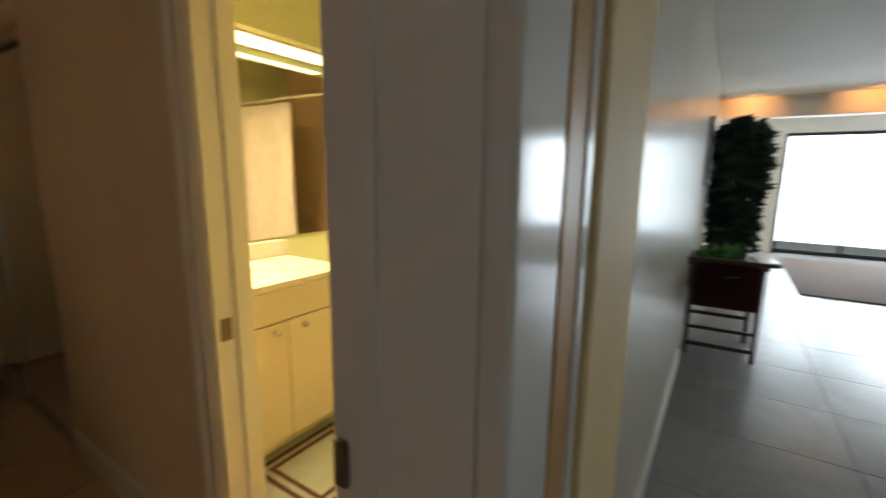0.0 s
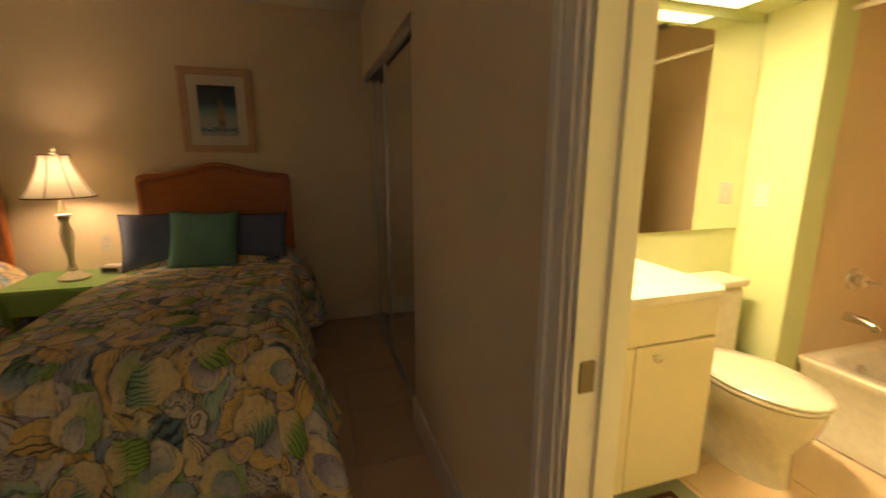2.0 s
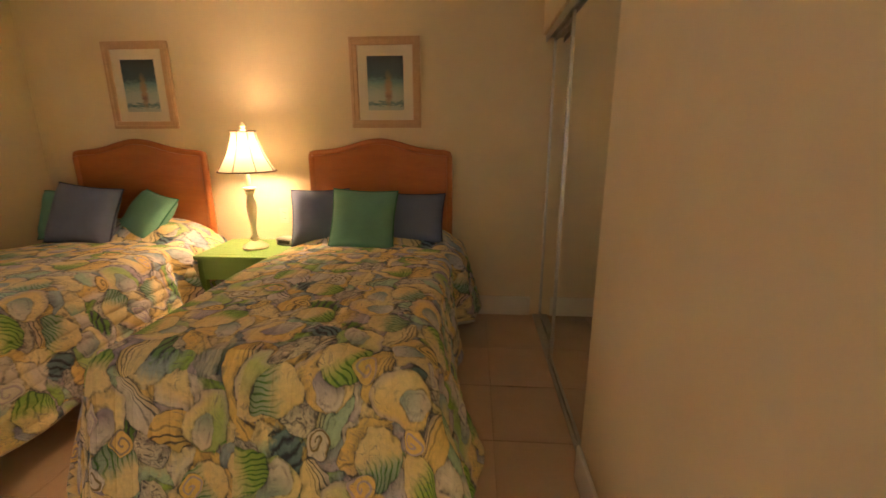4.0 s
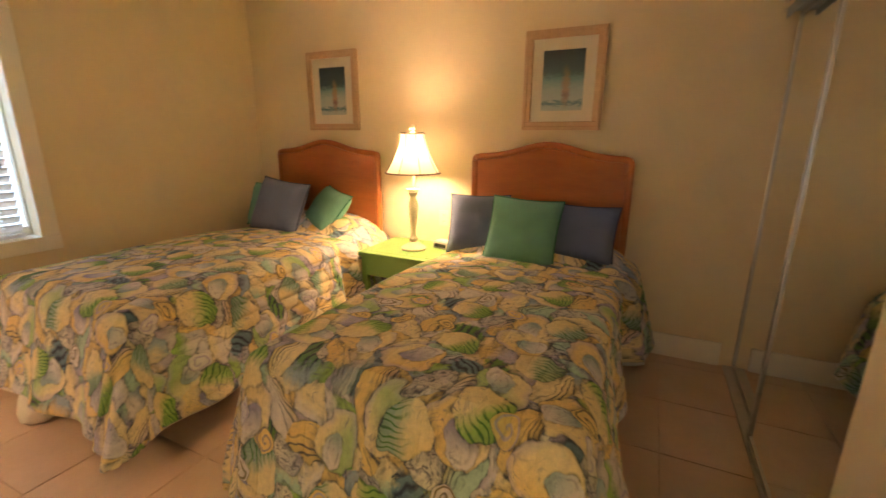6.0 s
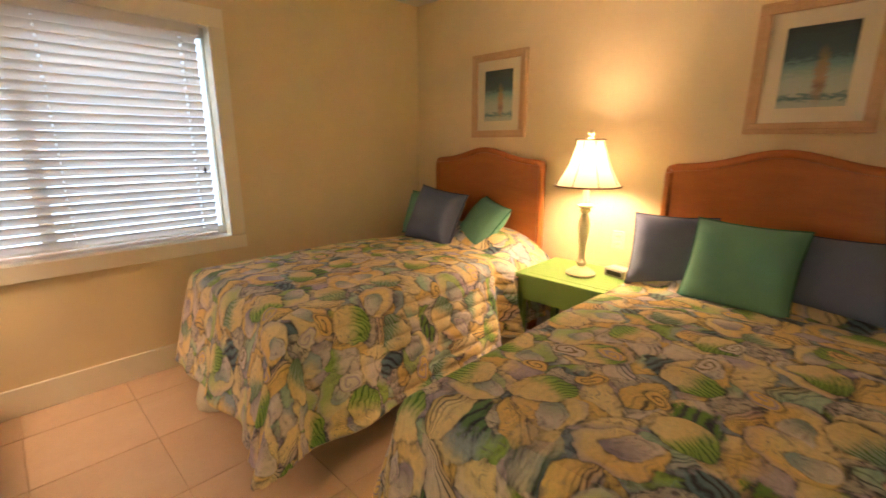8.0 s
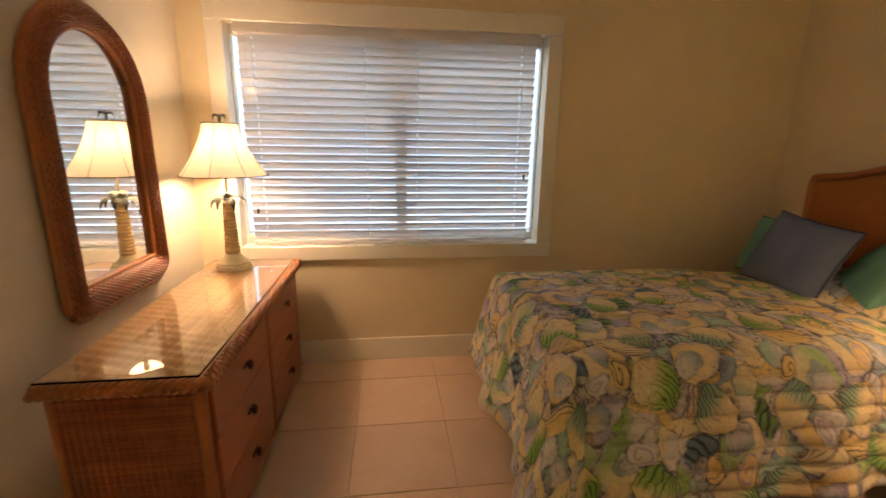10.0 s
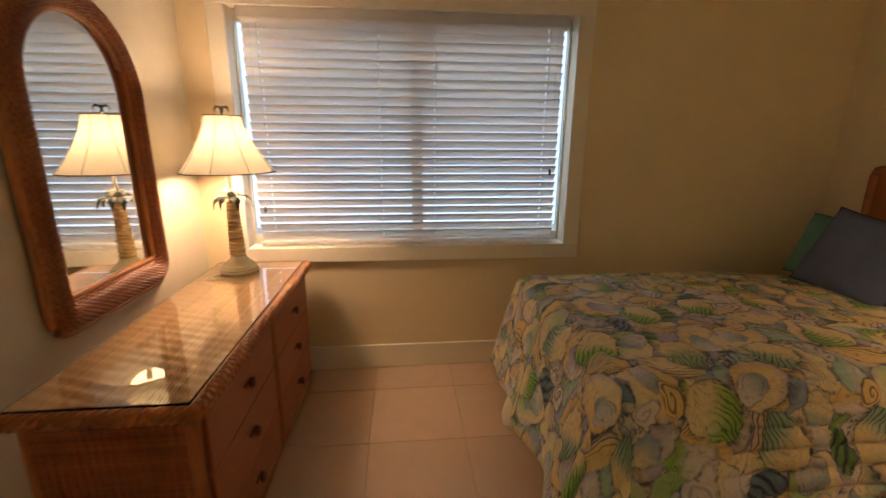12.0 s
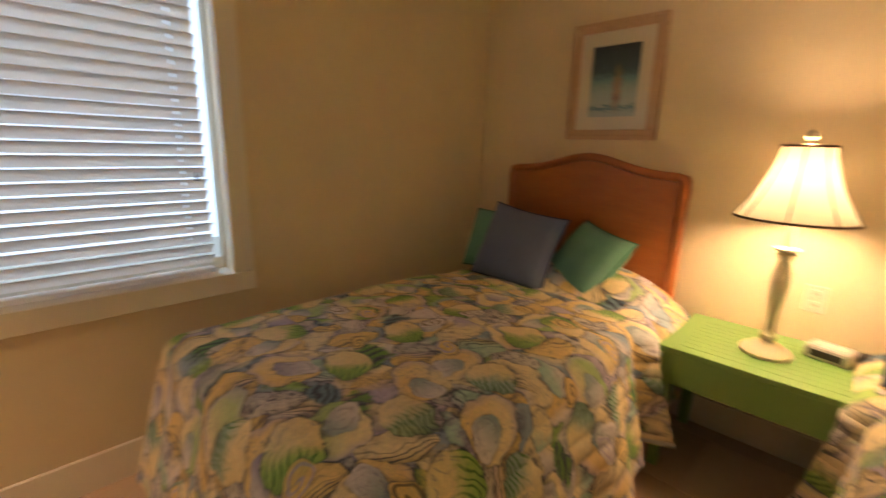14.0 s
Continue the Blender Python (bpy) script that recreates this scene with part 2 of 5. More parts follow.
    fill = k.mix(mul(strokes(fan, 34.0, 0.30), step(k.math("ADD", ly, mul(brush, 0.9)), 0.05, 0.75), 0.9), fill, ink)
    col = lay_on(col, fill, r, step(r3, 0.82, 0.80))

    # open crescent shells: a thick cream horn round a lavender mouth
    lx, ly, r, r1, r2, r3 = cells(4.1, 3.13, 0.55, 1.22, 0.100)
    ox = k.math("SUBTRACT", lx, 0.36)
    mouth = k.math("SQRT", k.math("ADD", mul(ox, ox), mul(ly, ly, 1.5)))
    horn = k.mix(step(r2, 0.58, 0.60), k.mix(step(ly, -0.8, 0.8), straw, cream), k.mix(step(ly, -0.7, 0.5), cream, (0.42, 0.58, 0.26)))
    horn = k.mix(mul(step(r, 0.72, 1.0), step(lx, 0.4, -0.5), 0.7), horn, lav)
    inside = k.mix(step(k.math("ADD", ox, mul(brush, 0.4)), -0.30, 0.55), k.mix(step(r2, 0.3, 0.32), (0.36, 0.33, 0.50), (0.34, 0.44, 0.47)), pale)
    inside = k.mix(mul(strokes(mouth, 15.0, 0.45), dry, 0.55), inside, (0.15, 0.14, 0.22))
    fill = k.mix(step(mouth, 0.66, 0.60), horn, inside)
    fill = k.mix(mul(step(mouth, 0.58, 0.63), step(mouth, 0.72, 0.65), dry, 0.6), fill, ink)
    col = lay_on(col, fill, r, step(r3, 0.80, 0.78))

    # round scallops, cream on one side and ringed green on the other
    lx, ly, r, r1, r2, r3 = cells(3.5, 7.23, 0.5, 1.15, 0.083)
    arc = k.math("ADD", ly, mul(lx, lx, 0.30))
    side = step(k.math("ADD", lx, mul(brush, 0.8)), 0.10, 0.75)
    green = k.mix(step(r2, 0.66, 0.68), sage, (0.34, 0.47, 0.42))
    fill = k.mix(side, k.mix(step(ly, -0.9, 0.9), cream, (0.80, 0.66, 0.34)), green)
    fill = k.mix(mul(strokes(arc, 27.0, 0.15, 0.8), step(k.math("ADD", lx, mul(brush, 0.5)), 0.0, 0.55)), fill, k.mix(step(lx, 0.5, 1.0), deep, ink))
    fill = k.mix(mul(step(lx, 0.35, 1.0), 0.45), fill, deep)
    col = lay_on(col, fill, r, step(r3, 0.86, 0.84))

    # small spiral whelks
    lx, ly, r, r1, r2, r3 = cells(5.3, 9.05, 0.6, 1.3, 0.047)
    spin = k.math("ADD", k.math("ARCTAN2", ly, lx), mul(r, 11.0))
    fill = k.mix(step(k.math("SINE", spin), 0.2, 0.9), k.mix(step(r2, 0.5, 0.52), straw, pale), k.mix(step(r3, 0.2, 0.22), (0.25, 0.20, 0.12), lav))
    col = lay_on(col, fill, r, step(r3, 0.42, 0.40), 1.25)

    # loose brush strokes over everything
    swirl = k.noise(drawn, 5.5, 2, 0.5, 1.6)
    col = k.mix(mul(strokes(swirl, 120.0, 0.55, 1.0), dry, step(k.noise(uv, 6.5, 2, 0.5), 0.45, 0.6), 0.75), col, (0.16, 0.17, 0.27))
    wash = k.noise(uv, 55.0, 5, 0.7)
    col = k.mix(0.5, col, k.mix(1.0, col, k.ramp(wash, [(0.3, (0.52, 0.51, 0.54)), (0.66, (0.96, 0.94, 0.91))]), "MULTIPLY"))
    k.colour(col)
    k.bsdf.inputs["Sheen Weight"].default_value = 0.1
    # quilting channels
    _, across, _ = split(uv)
    q = k.math("ABSOLUTE", k.math("SINE", mul(k.math("ADD", across, mul(wob.outputs["Fac"], 0.02)), 52.0)))
    h = k.math("ADD", mul(k.math("POWER", q, 0.45), 0.55), mul(wash, 0.2))
    return k.bump(h, 0.6, 0.012).mat


WALL = paint("cream_wall_paint", (0.77, 0.645, 0.445), 0.6)
# made whiter than the cream walls so that more daylight bounces into the hall
LIVINGWALL = paint("bounce_white_wall_paint", (0.84, 0.80, 0.73), 0.6)
EASTWALL = paint("pale_wall_paint", (0.66, 0.60, 0.49), 0.6)
HALLWALL = paint("hall_gloss_paint", (0.72, 0.66, 0.52), 0.22, 0.04, 140, 0.04, 0.6)
CREAM = paint("cream_matt_paint", (0.84, 0.63, 0.32), 0.7)
GREENWALL = paint("yellow_green_wall_paint", (0.64, 0.69, 0.36), 0.5)
SURROUND = paint("beige_shower_panel", (0.76, 0.58, 0.36), 0.25, 0.05, 90, 0.02, 0.5)
CEIL = paint("white_ceiling_paint", (0.80, 0.78, 0.72), 0.8, 0.04, 120, 0.25)
TRIM = paint("white_trim_paint", (0.84, 0.79, 0.69), 0.35, 0.03, 120, 0.02, 0.5)
JAMBWHITE = paint("white_jamb_paint", (0.82, 0.78, 0.74), 0.4, 0.03, 120, 0.02, 0.5)
TILE = tile_mat("peach_ceramic_tile", (0.58, 0.40, 0.275), (0.66, 0.48, 0.345), 0.42)
BATHTILE = tile_mat("sand_bath_tile", (0.74, 0.54, 0.32), (0.80, 0.62, 0.40), 0.3)
HALLTILE = tile_mat("grey_stone_tile", (0.26, 0.26, 0.26), (0.36, 0.35, 0.34), 0.2)
GROUT = paint("grey_brown_grout", (0.56, 0.39, 0.27), 0.9, 0.1, 80, 0.1)
PRINT = shell_print("seashell_print")
HEMCLOTH = cloth("pale_hem_cord", (0.55, 0.47, 0.36))
MATTRESS = cloth("white_ticking", (0.7, 0.66, 0.58))
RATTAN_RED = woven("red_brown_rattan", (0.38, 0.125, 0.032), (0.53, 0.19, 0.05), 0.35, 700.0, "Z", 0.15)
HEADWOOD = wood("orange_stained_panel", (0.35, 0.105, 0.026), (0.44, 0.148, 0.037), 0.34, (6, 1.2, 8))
# dark backing: the shade between the strands is put into this base colour
WICKER = woven("shaded_wicker", (0.16, 0.045, 0.014), (0.26, 0.08, 0.024), 0.30, 205.0, "Z", 0.9)
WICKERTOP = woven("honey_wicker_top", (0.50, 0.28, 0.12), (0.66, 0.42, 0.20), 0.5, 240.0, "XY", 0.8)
def strands(name, lo, hi, rough):
    """Varnished cane strands, each of its own tone, with streaks of wear."""
    k = Nodes(name, rough, 0, 0.5)
    g = k.n.new("ShaderNodeNewGeometry")
    n = k.noise(k.coords(), 22.0, 4, 0.6)
    mixed = k.math("ADD", k.math("MULTIPLY", g.outputs["Random Per Island"], 0.45), k.math("MULTIPLY", n, 0.55))
    k.colour(k.ramp(mixed, [(0.25, lo), (0.75, hi)]))
    return k.mat


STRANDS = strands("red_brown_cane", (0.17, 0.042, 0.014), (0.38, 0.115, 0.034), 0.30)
# paler cane, lightened further to hold the bright reflection on the glass
STRANDSTOP = strands("brightened_honey_cane", (0.54, 0.29, 0.13), (0.78, 0.52, 0.27), 0.42)
DRAWERWOOD = wood("red_brown_drawer_front", (0.27, 0.075, 0.028), (0.38, 0.12, 0.045), 0.38, (4, 4, 14))
DARKPULL = plain("dark_rattan_pull", (0.12, 0.035, 0.015), 0.4)
LIME = paint("lime_green_paint", (0.22, 0.40, 0.115), 0.36, 0.08, 60, 0.06, 0.5)
BLUECLOTH = cloth("slate_blue_cotton", (0.155, 0.185, 0.295))
GREENCLOTH = cloth("sea_green_cotton", (0.165, 0.36, 0.28))
SHADE = shade_cloth("cream_shade_fabric", (0.82, 0.79, 0.72), 0.74)
SHADETRIM = cloth("brown_shade_braid", (0.16, 0.075, 0.045))
LAMPCREAM = paint("cream_distressed_resin", (0.80, 0.72, 0.50), 0.5, 0.14, 60, 0.1)
PALMBARK = paint("cream_palm_bark_resin", (0.72, 0.56, 0.32), 0.6, 0.25, 70, 0.2)
PALMLEAF = plain("grey_green_resin_leaf", (0.045, 0.05, 0.035), 0.5)
PALMWHITE = plain("white_resin_leaf", (0.62, 0.60, 0.52), 0.5)
BULB = glow("lit_bulb", (1.0, 0.78, 0.45), 10.0)
FRAMEWOOD = wood("pickled_pine_frame", (0.50, 0.31, 0.18), (0.63, 0.42, 0.26), 0.5, (10, 10, 10))
def glazed(mat):
    """Behind picture glass: a clear smooth coat."""
    b = mat.node_tree.nodes["Principled BSDF"]
    b.inputs["Coat Weight"].default_value, b.inputs["Coat Roughness"].default_value = 1.0, 0.02
    return mat


MATBOARD = paint("cream_mat_board", (0.76, 0.70, 0.58), 0.8, 0.02, 300, 0.02)
WHITEPLASTIC = plain("ivory_plastic", (0.72, 0.66, 0.54), 0.35)
DARKSLOT = plain("dark_slot", (0.03, 0.025, 0.02), 0.6)
CHROME = plain("brushed_chrome", (0.62, 0.60, 0.56), 0.22, 1.0)
STEEL = plain("satin_aluminium", (0.55, 0.53, 0.50), 0.32, 1.0)
BRONZE = plain("dark_brass_latch", (0.16, 0.13, 0.10), 0.4, 0.8)
PORCELAIN = plain("cream_porcelain", (0.74, 0.68, 0.52), 0.12, 0.0, 0.6)
VANITYPAINT = paint("cream_cabinet_laminate", (0.76, 0.68, 0.46), 0.35, 0.03, 100, 0.01, 0.5)
CURTAIN = cloth("white_waffle_cotton", (0.86, 0.80, 0.68), 0.9, 260.0)
RUGCLOTH = cloth("sage_rug_pile", (0.34, 0.37, 0.27), 1.0, 320.0)
RUGBROWN = cloth("brown_rug_stripe", (0.10, 0.045, 0.03), 1.0, 320.0)
SLAT = shade_cloth("white_vinyl_slat", (0.86, 0.80, 0.74), 0.40, 0.4)
DARKWOOD = wood("dark_teak", (0.045, 0.018, 0.012), (0.10, 0.04, 0.022), 0.45)
LEAF = plain("dark_green_leaf", (0.022, 0.05, 0.03), 0.45)
LEAFLIGHT = plain("bright_green_leaf", (0.10, 0.26, 0.07), 0.5)
POT = plain("terracotta_pot", (0.24, 0.11, 0.07), 0.7)
BROWNRUG = cloth("brown_grey_area_rug", (0.17, 0.13, 0.11), 1.0, 200.0)
BLACKALU = plain("black_aluminium", (0.03, 0.03, 0.035), 0.35, 0.3)
BROWNDOOR = wood("honey_door_edge", (0.50, 0.27, 0.08), (0.60, 0.34, 0.11), 0.5)


def _distance_mat():
    """Hazy sky over a pale green shore and sea."""
    k = Nodes("bright_hazy_distance", 0.8)
    sep = k.n.new("ShaderNodeSeparateXYZ")
    k.l.new(k.coords(), sep.inputs[0])
    n = k.noise(k.coords("Object", (0.3, 1, 2.0)), 1.2, 4, 0.6)
    z = k.math("ADD", k.math("MULTIPLY", sep.outputs["Z"], 0.2), k.math("MULTIPLY", n, 0.10))
    col = k.ramp(z, [(0.05, (0.62, 0.66, 0.58)), (0.20, (0.50, 0.62, 0.52)), (0.28, (0.55, 0.72, 0.72)), (0.36, (0.72, 0.86, 0.94)), (0.7, (0.82, 0.92, 1.0))])
    k.colour((0.1, 0.1, 0.1))
    k.l.new(col, k.bsdf.inputs["Emission Color"])
    k.bsdf.inputs["Emission Strength"].default_value = 3.2
    return k.mat


OUTSIDE = _distance_mat()
OUTSIDE_S = glow("bright_white_haze", (0.58, 0.74, 1.0), 2.5)


def _mirror_mat():
    k = Nodes("silvered_mirror", 0.015, 1.0)
    return k.colour((0.86, 0.88, 0.86)).mat


def _glass_mat(name, rough=0.0):
    k = Nodes(name, rough, 0.0, 0.5)
    k.colour((0.97, 1.0, 0.98))
    k.bsdf.inputs["Transmission Weight"].default_value = 1.0
    k.bsdf.inputs["IOR"].default_value = 1.45
    return k.mat


MIRROR = _mirror_mat()
GLASS = _glass_mat("clear_glass")


def _art_mat():
    """A seascape print: dark teal sky, pale surf band, a reddish upright figure of a shell or bird as a soft smear."""
    k = Nodes("teal_seascape_print", 0.5)
    g = k.coords("UV")
    sep = k.n.new("ShaderNodeSeparateXYZ")
    k.l.new(g, sep.inputs[0])
    n = k.noise(k.coords("UV", (2, 7, 1)), 3.0, 5, 0.6, 0.8)
    y = k.math("ADD", sep.outputs["Y"], k.math("MULTIPLY", k.math("SUBTRACT", n, 0.5), 0.22))
    col = k.ramp(y, [(0.0, (0.45, 0.52, 0.50)), (0.07, (0.40, 0.48, 0.47)), (0.12, (0.04, 0.15, 0.19)), (0.18, (0.45, 0.52, 0.50)), (0.36, (0.38, 0.47, 0.46)), (0.52, (0.16, 0.30, 0.33)), (0.62, (0.03, 0.08, 0.11)), (1.0, (0.008, 0.022, 0.04))])
    dx = k.math("SUBTRACT", sep.outputs["X"], k.math("ADD", 0.58, k.math("MULTIPLY", k.math("SUBTRACT", n, 0.5), 0.2)))
    dy = k.math("MULTIPLY", k.math("SUBTRACT", sep.outputs["Y"], 0.38), 0.33)
    r = k.math("SQRT", k.math("ADD", k.math("MULTIPLY", dx, dx), k.math("MULTIPLY", dy, dy)))
    m = k.ramp(r, [(0.06, (1, 1, 1)), (0.13, (0, 0, 0))])
    tone = k.ramp(sep.outputs["Y"], [(0.10, (0.42, 0.32, 0.20)), (0.27, (0.18, 0.05, 0.04)), (0.34, (0.40, 0.22, 0.12)), (0.60, (0.30, 0.22, 0.12))])
    k.colour(k.mix(k.math("MULTIPLY", m, 0.8), col, tone))
    return k.mat


ART = glazed(_art_mat())
glazed(MATBOARD)


# ---- building helpers ----
def box(bm, x0, y0, z0, x1, y1, z1, bevel=0.0, seg=1):
    cx, cy, cz = (x0 + x1) / 2, (y0 + y1) / 2, (z0 + z1) / 2
    m = Matrix.Translation((cx, cy, cz)) @ Matrix.Diagonal((abs(x1 - x0), abs(y1 - y0), abs(z1 - z0), 1))
    g = bmesh.ops.create_cube(bm, size=1, matrix=m)
    if bevel:
        es = list({e for v in g["verts"] for e in v.link_edges})
        bmesh.ops.bevel(bm, geom=es, offset=bevel, segments=seg, affect="EDGES", profile=0.6)
    return bm


def boxes(*rows, bevel=0.0):
    bm = bmesh.new()
    for r in rows:
        box(bm, *r, bevel=bevel)
    return bm


def block(x0, y0, z0, x1, y1, z1, bevel=0.004, seg=1):
    return box(bmesh.new(), x0, y0, z0, x1, y1, z1, bevel, seg)


def lathe(profile, n=28, cx=0.0, cy=0.0, ripple=None):
    """A turned body from rows of (radius, height)."""
    bm = bmesh.new()
    rings = []
    for r, z in profile:
        ring = []
        for i in range(n):
            a = 2 * math.pi * i / n
            rr = r * (ripple(a, z) if ripple else 1)
            ring.append(bm.verts.new((cx + rr * math.cos(a), cy + rr * math.sin(a), z)))
        rings.append(ring)
    for a, b in zip(rings, rings[1:]):
        for i in range(n):
            bm.faces.new((a[i], a[(i + 1) % n], b[(i + 1) % n], b[i]))
    if profile[0][0] > 0.002:
        bm.faces.new(list(reversed(rings[0])))
    if profile[-1][0] > 0.002:
        bm.faces.new(rings[-1])
    return bm


def tube(pts, r, n=10, closed=False, bm=None):
    """A round rod along points."""
    bm = bm or bmesh.new()
    pts = [Vector(p) for p in pts]
    rings, k = [], len(pts)
    for i, p in enumerate(pts):
        a = pts[(i - 1) % k] if closed or i else p
        b = pts[(i + 1) % k] if closed or i < k - 1 else p
        d = (b - a).normalized()
        s = d.cross(Vector((0, 0, 1)) if abs(d.z) < 0.9 else Vector((0, 1, 0))).normalized()
        t = d.cross(s)
        rr = r(i / max(1, k - 1)) if callable(r) else r
        rings.append([bm.verts.new(p + rr * (math.cos(2 * math.pi * j / n) * s + math.sin(2 * math.pi * j / n) * t)) for j in range(n)])
    pairs = list(zip(rings, rings[1:])) + ([(rings[-1], rings[0])] if closed else [])
    for a, b in pairs:
        for j in range(n):
            bm.faces.new((a[j], a[(j + 1) % n], b[(j + 1) % n], b[j]))
    if not closed:
        bm.faces.new(list(reversed(rings[0])))
        bm.faces.new(rings[-1])
    return bm


def finish(name, bm, material, smooth=False):
    bmesh.ops.recalc_face_normals(bm, faces=bm.faces)
    me = bpy.data.meshes.new(name)
    bm.to_mesh(me)
    bm.free()
    me.materials.append(material)
    if smooth:
        me.polygons.foreach_set("use_smooth", [True] * len(me.polygons))
        me.set_sharp_from_angle(angle=radians(40))
    return me


def part(name, bm, material, parent=None, label="", smooth=False):
    ob = new(name, finish(name, bm, material, smooth))
    if parent:
        ob.parent = parent
    return tagged(ob, label) if label else ob


def thing(name, m, label, category, group=""):
    ob = new(name)
    ob.empty_display_size = 0.1
    ob.matrix_world = m
    return tagged(ob, label, category, group)


def structure(name, bm, material, label="", smooth=False):
    return tagged(part(name, bm, material, None, "", smooth), label, kind="structure")


# ---- the large structure ----
CEIL_Z, SOUTH, NORTH, WEST, EAST = 2.44, -2.88, 0.825, -4.0, -0.30
structure("wall_west", boxes((-4.14, -3.04, 0, WEST, 1.60, CEIL_Z)), WALL, "cream painted bedroom wall behind the headboards")
structure("wall_south", boxes((WEST, -3.04, 0, -2.345, SOUTH, CEIL_Z), (-0.525, -3.04, 0, -0.10, SOUTH, CEIL_Z), (-2.345, -3.04, 0, -0.525, SOUTH, 0.757), (-2.345, -3.04, 2.012, -0.525, SOUTH, CEIL_Z)), WALL, "cream painted wall with a wide window")
structure("wall_east", boxes((EAST, SOUTH, 0, -0.10, -0.20, CEIL_Z), (EAST, -0.20, 2.06, -0.10, 0.636, CEIL_Z), (EAST, 0.652, 0, -0.10, NORTH, CEIL_Z)), EASTWALL, "pale painted wall behind the dresser, with the bedroom doorway")
structure("wall_north", boxes((WEST, NORTH, 1.975, -2.36, 0.945, CEIL_Z), (-2.36, NORTH, 0, -1.055, 0.945, CEIL_Z), (-1.055, NORTH, 2.06, -0.345, 0.945, CEIL_Z), (-0.345, NORTH, 0, -0.10, 0.945, CEIL_Z)), WALL, "cream painted wall with the closet and the bathroom door")
structure("wall_closet_back", boxes((WEST, 1.48, 0, -2.257, 1.60, CEIL_Z), (-2.257, 0.945, 0, -2.137, 1.60, CEIL_Z)), WALL)
structure("wall_bath_west", boxes((-2.257, 1.60, 0, -2.060, 2.50, CEIL_Z)), GREENWALL, "yellow-green bathroom wall behind the vanity")
structure("wall_bath_wing", boxes((-2.257, 2.50, 0, -1.765, 2.66, CEIL_Z)), GREENWALL, "yellow-green wall return beside the tub")
structure("wall_bath_west_lining", boxes((-2.137, 0.945, 0, -2.060, 1.60, CEIL_Z)), GREENWALL)
structure("wall_shower_end", boxes((-2.257, 2.66, 0, -1.78, 3.44, CEIL_Z)), SURROUND, "beige shower surround at the tap end")
structure("wall_shower_back", boxes((-1.78, 3.36, 0, -0.17, 3.44, CEIL_Z)), SURROUND, "beige shower surround along the tub")
structure("wall_bath_east", boxes((-0.17, 0.945, 0, -0.13, 3.44, CEIL_Z)), GREENWALL)
structure("soffit_bath", boxes((-2.058, 0.947, 2.03, -1.765, 2.498, CEIL_Z)), GREENWALL, "yellow-green soffit over the vanity mirror")
structure("wall_hall", boxes((-0.13, 1.36, 0, -0.045, 3.7, CEIL_Z), (-0.17, 3.44, 0, -0.13, 3.7, CEIL_Z)), HALLWALL, "glossy cream hall wall")
structure("wall_living_west", boxes((-3.2, 3.58, 0, -0.17, 3.70, CEIL_Z), (-0.17, 3.7, 0, -0.05, 10.2, CEIL_Z)), HALLWALL)
structure("wall_living_north", boxes((-0.17, 10.2, 0, 0.95, 10.36, CEIL_Z), (0.95, 10.2, 2.16, 3.9, 10.36, CEIL_Z), (3.9, 10.2, 0, 5.2, 10.36, CEIL_Z)), LIVINGWALL, "cream wall with the terrace doors")
# added closing walls, out of view, whitened to reflect daylight into the hall
structure("wall_living_east", boxes((5.2, -1.7, 0, 5.32, 10.36, CEIL_Z)), LIVINGWALL)
structure("wall_hall_south", boxes((-0.10, -1.7, 0, 5.2, -1.58, CEIL_Z)), LIVINGWALL)
structure("bulkhead", boxes((-0.05, 7.6, 2.17, 5.2, 7.85, CEIL_Z)), LIVINGWALL, "off-white ceiling beam washed by warm downlights")
structure("ceiling", boxes((-4.14, -3.04, CEIL_Z, 5.32, 10.36, CEIL_Z + 0.1)), CEIL, "flat white ceiling")
structure("ground", boxes((-60, -90, -0.32, 60, 90, -0.30)), paint("pale_sandy_ground", (0.5, 0.47, 0.4), 0.9))
structure("backdrop", boxes((-9, -9.0, -0.3, 6, -8.9, 7.5)), OUTSIDE_S, "bright hazy daylight outside the bedroom window")
structure("backdrop_terrace", boxes((-8, 19.0, -0.3, 16, 19.1, 9)), OUTSIDE, "bright hazy distance beyond the terrace")

# baseboards and door trim
BB = 0.15
structure("baseboard_west", block(-4.0, SOUTH, 0, -3.984, NORTH, BB, 0.004), TRIM, "white painted baseboard")
structure("baseboard_south", block(-3.984, SOUTH, 0, EAST - 0.016, SOUTH + 0.016, BB, 0.004), TRIM, "white painted baseboard")
structure("baseboard_east", block(EAST - 0.016, SOUTH, 0, EAST, -0.29, BB, 0.004), TRIM, "white painted baseboard")
structure("baseboard_north", block(-2.36, NORTH - 0.016, 0, -1.15, NORTH, BB, 0.004), TRIM, "white painted baseboard")
structure("baseboard_hall", block(-0.045, 1.36, 0, -0.03, 3.7, 0.12, 0.004), TRIM)


def casing(name, x0, x1, y, depth, z1, mat=TRIM):
    """Stepped door casing on one jamb."""
    bm = bmesh.new()
    w = x1 - x0
    box(bm, x0, y - depth, 0, x0 + 0.34 * w, y, z1, 0.004)
    box(bm, x0 + 0.34 * w, y - depth * 0.72, 0, x0 + 0.80 * w, y, z1, 0.003)
    box(bm, x0 + 0.80 * w, y - depth * 0.45, 0, x1, y, z1, 0.003)
    return structure(name, bm, mat, "white painted door casing")


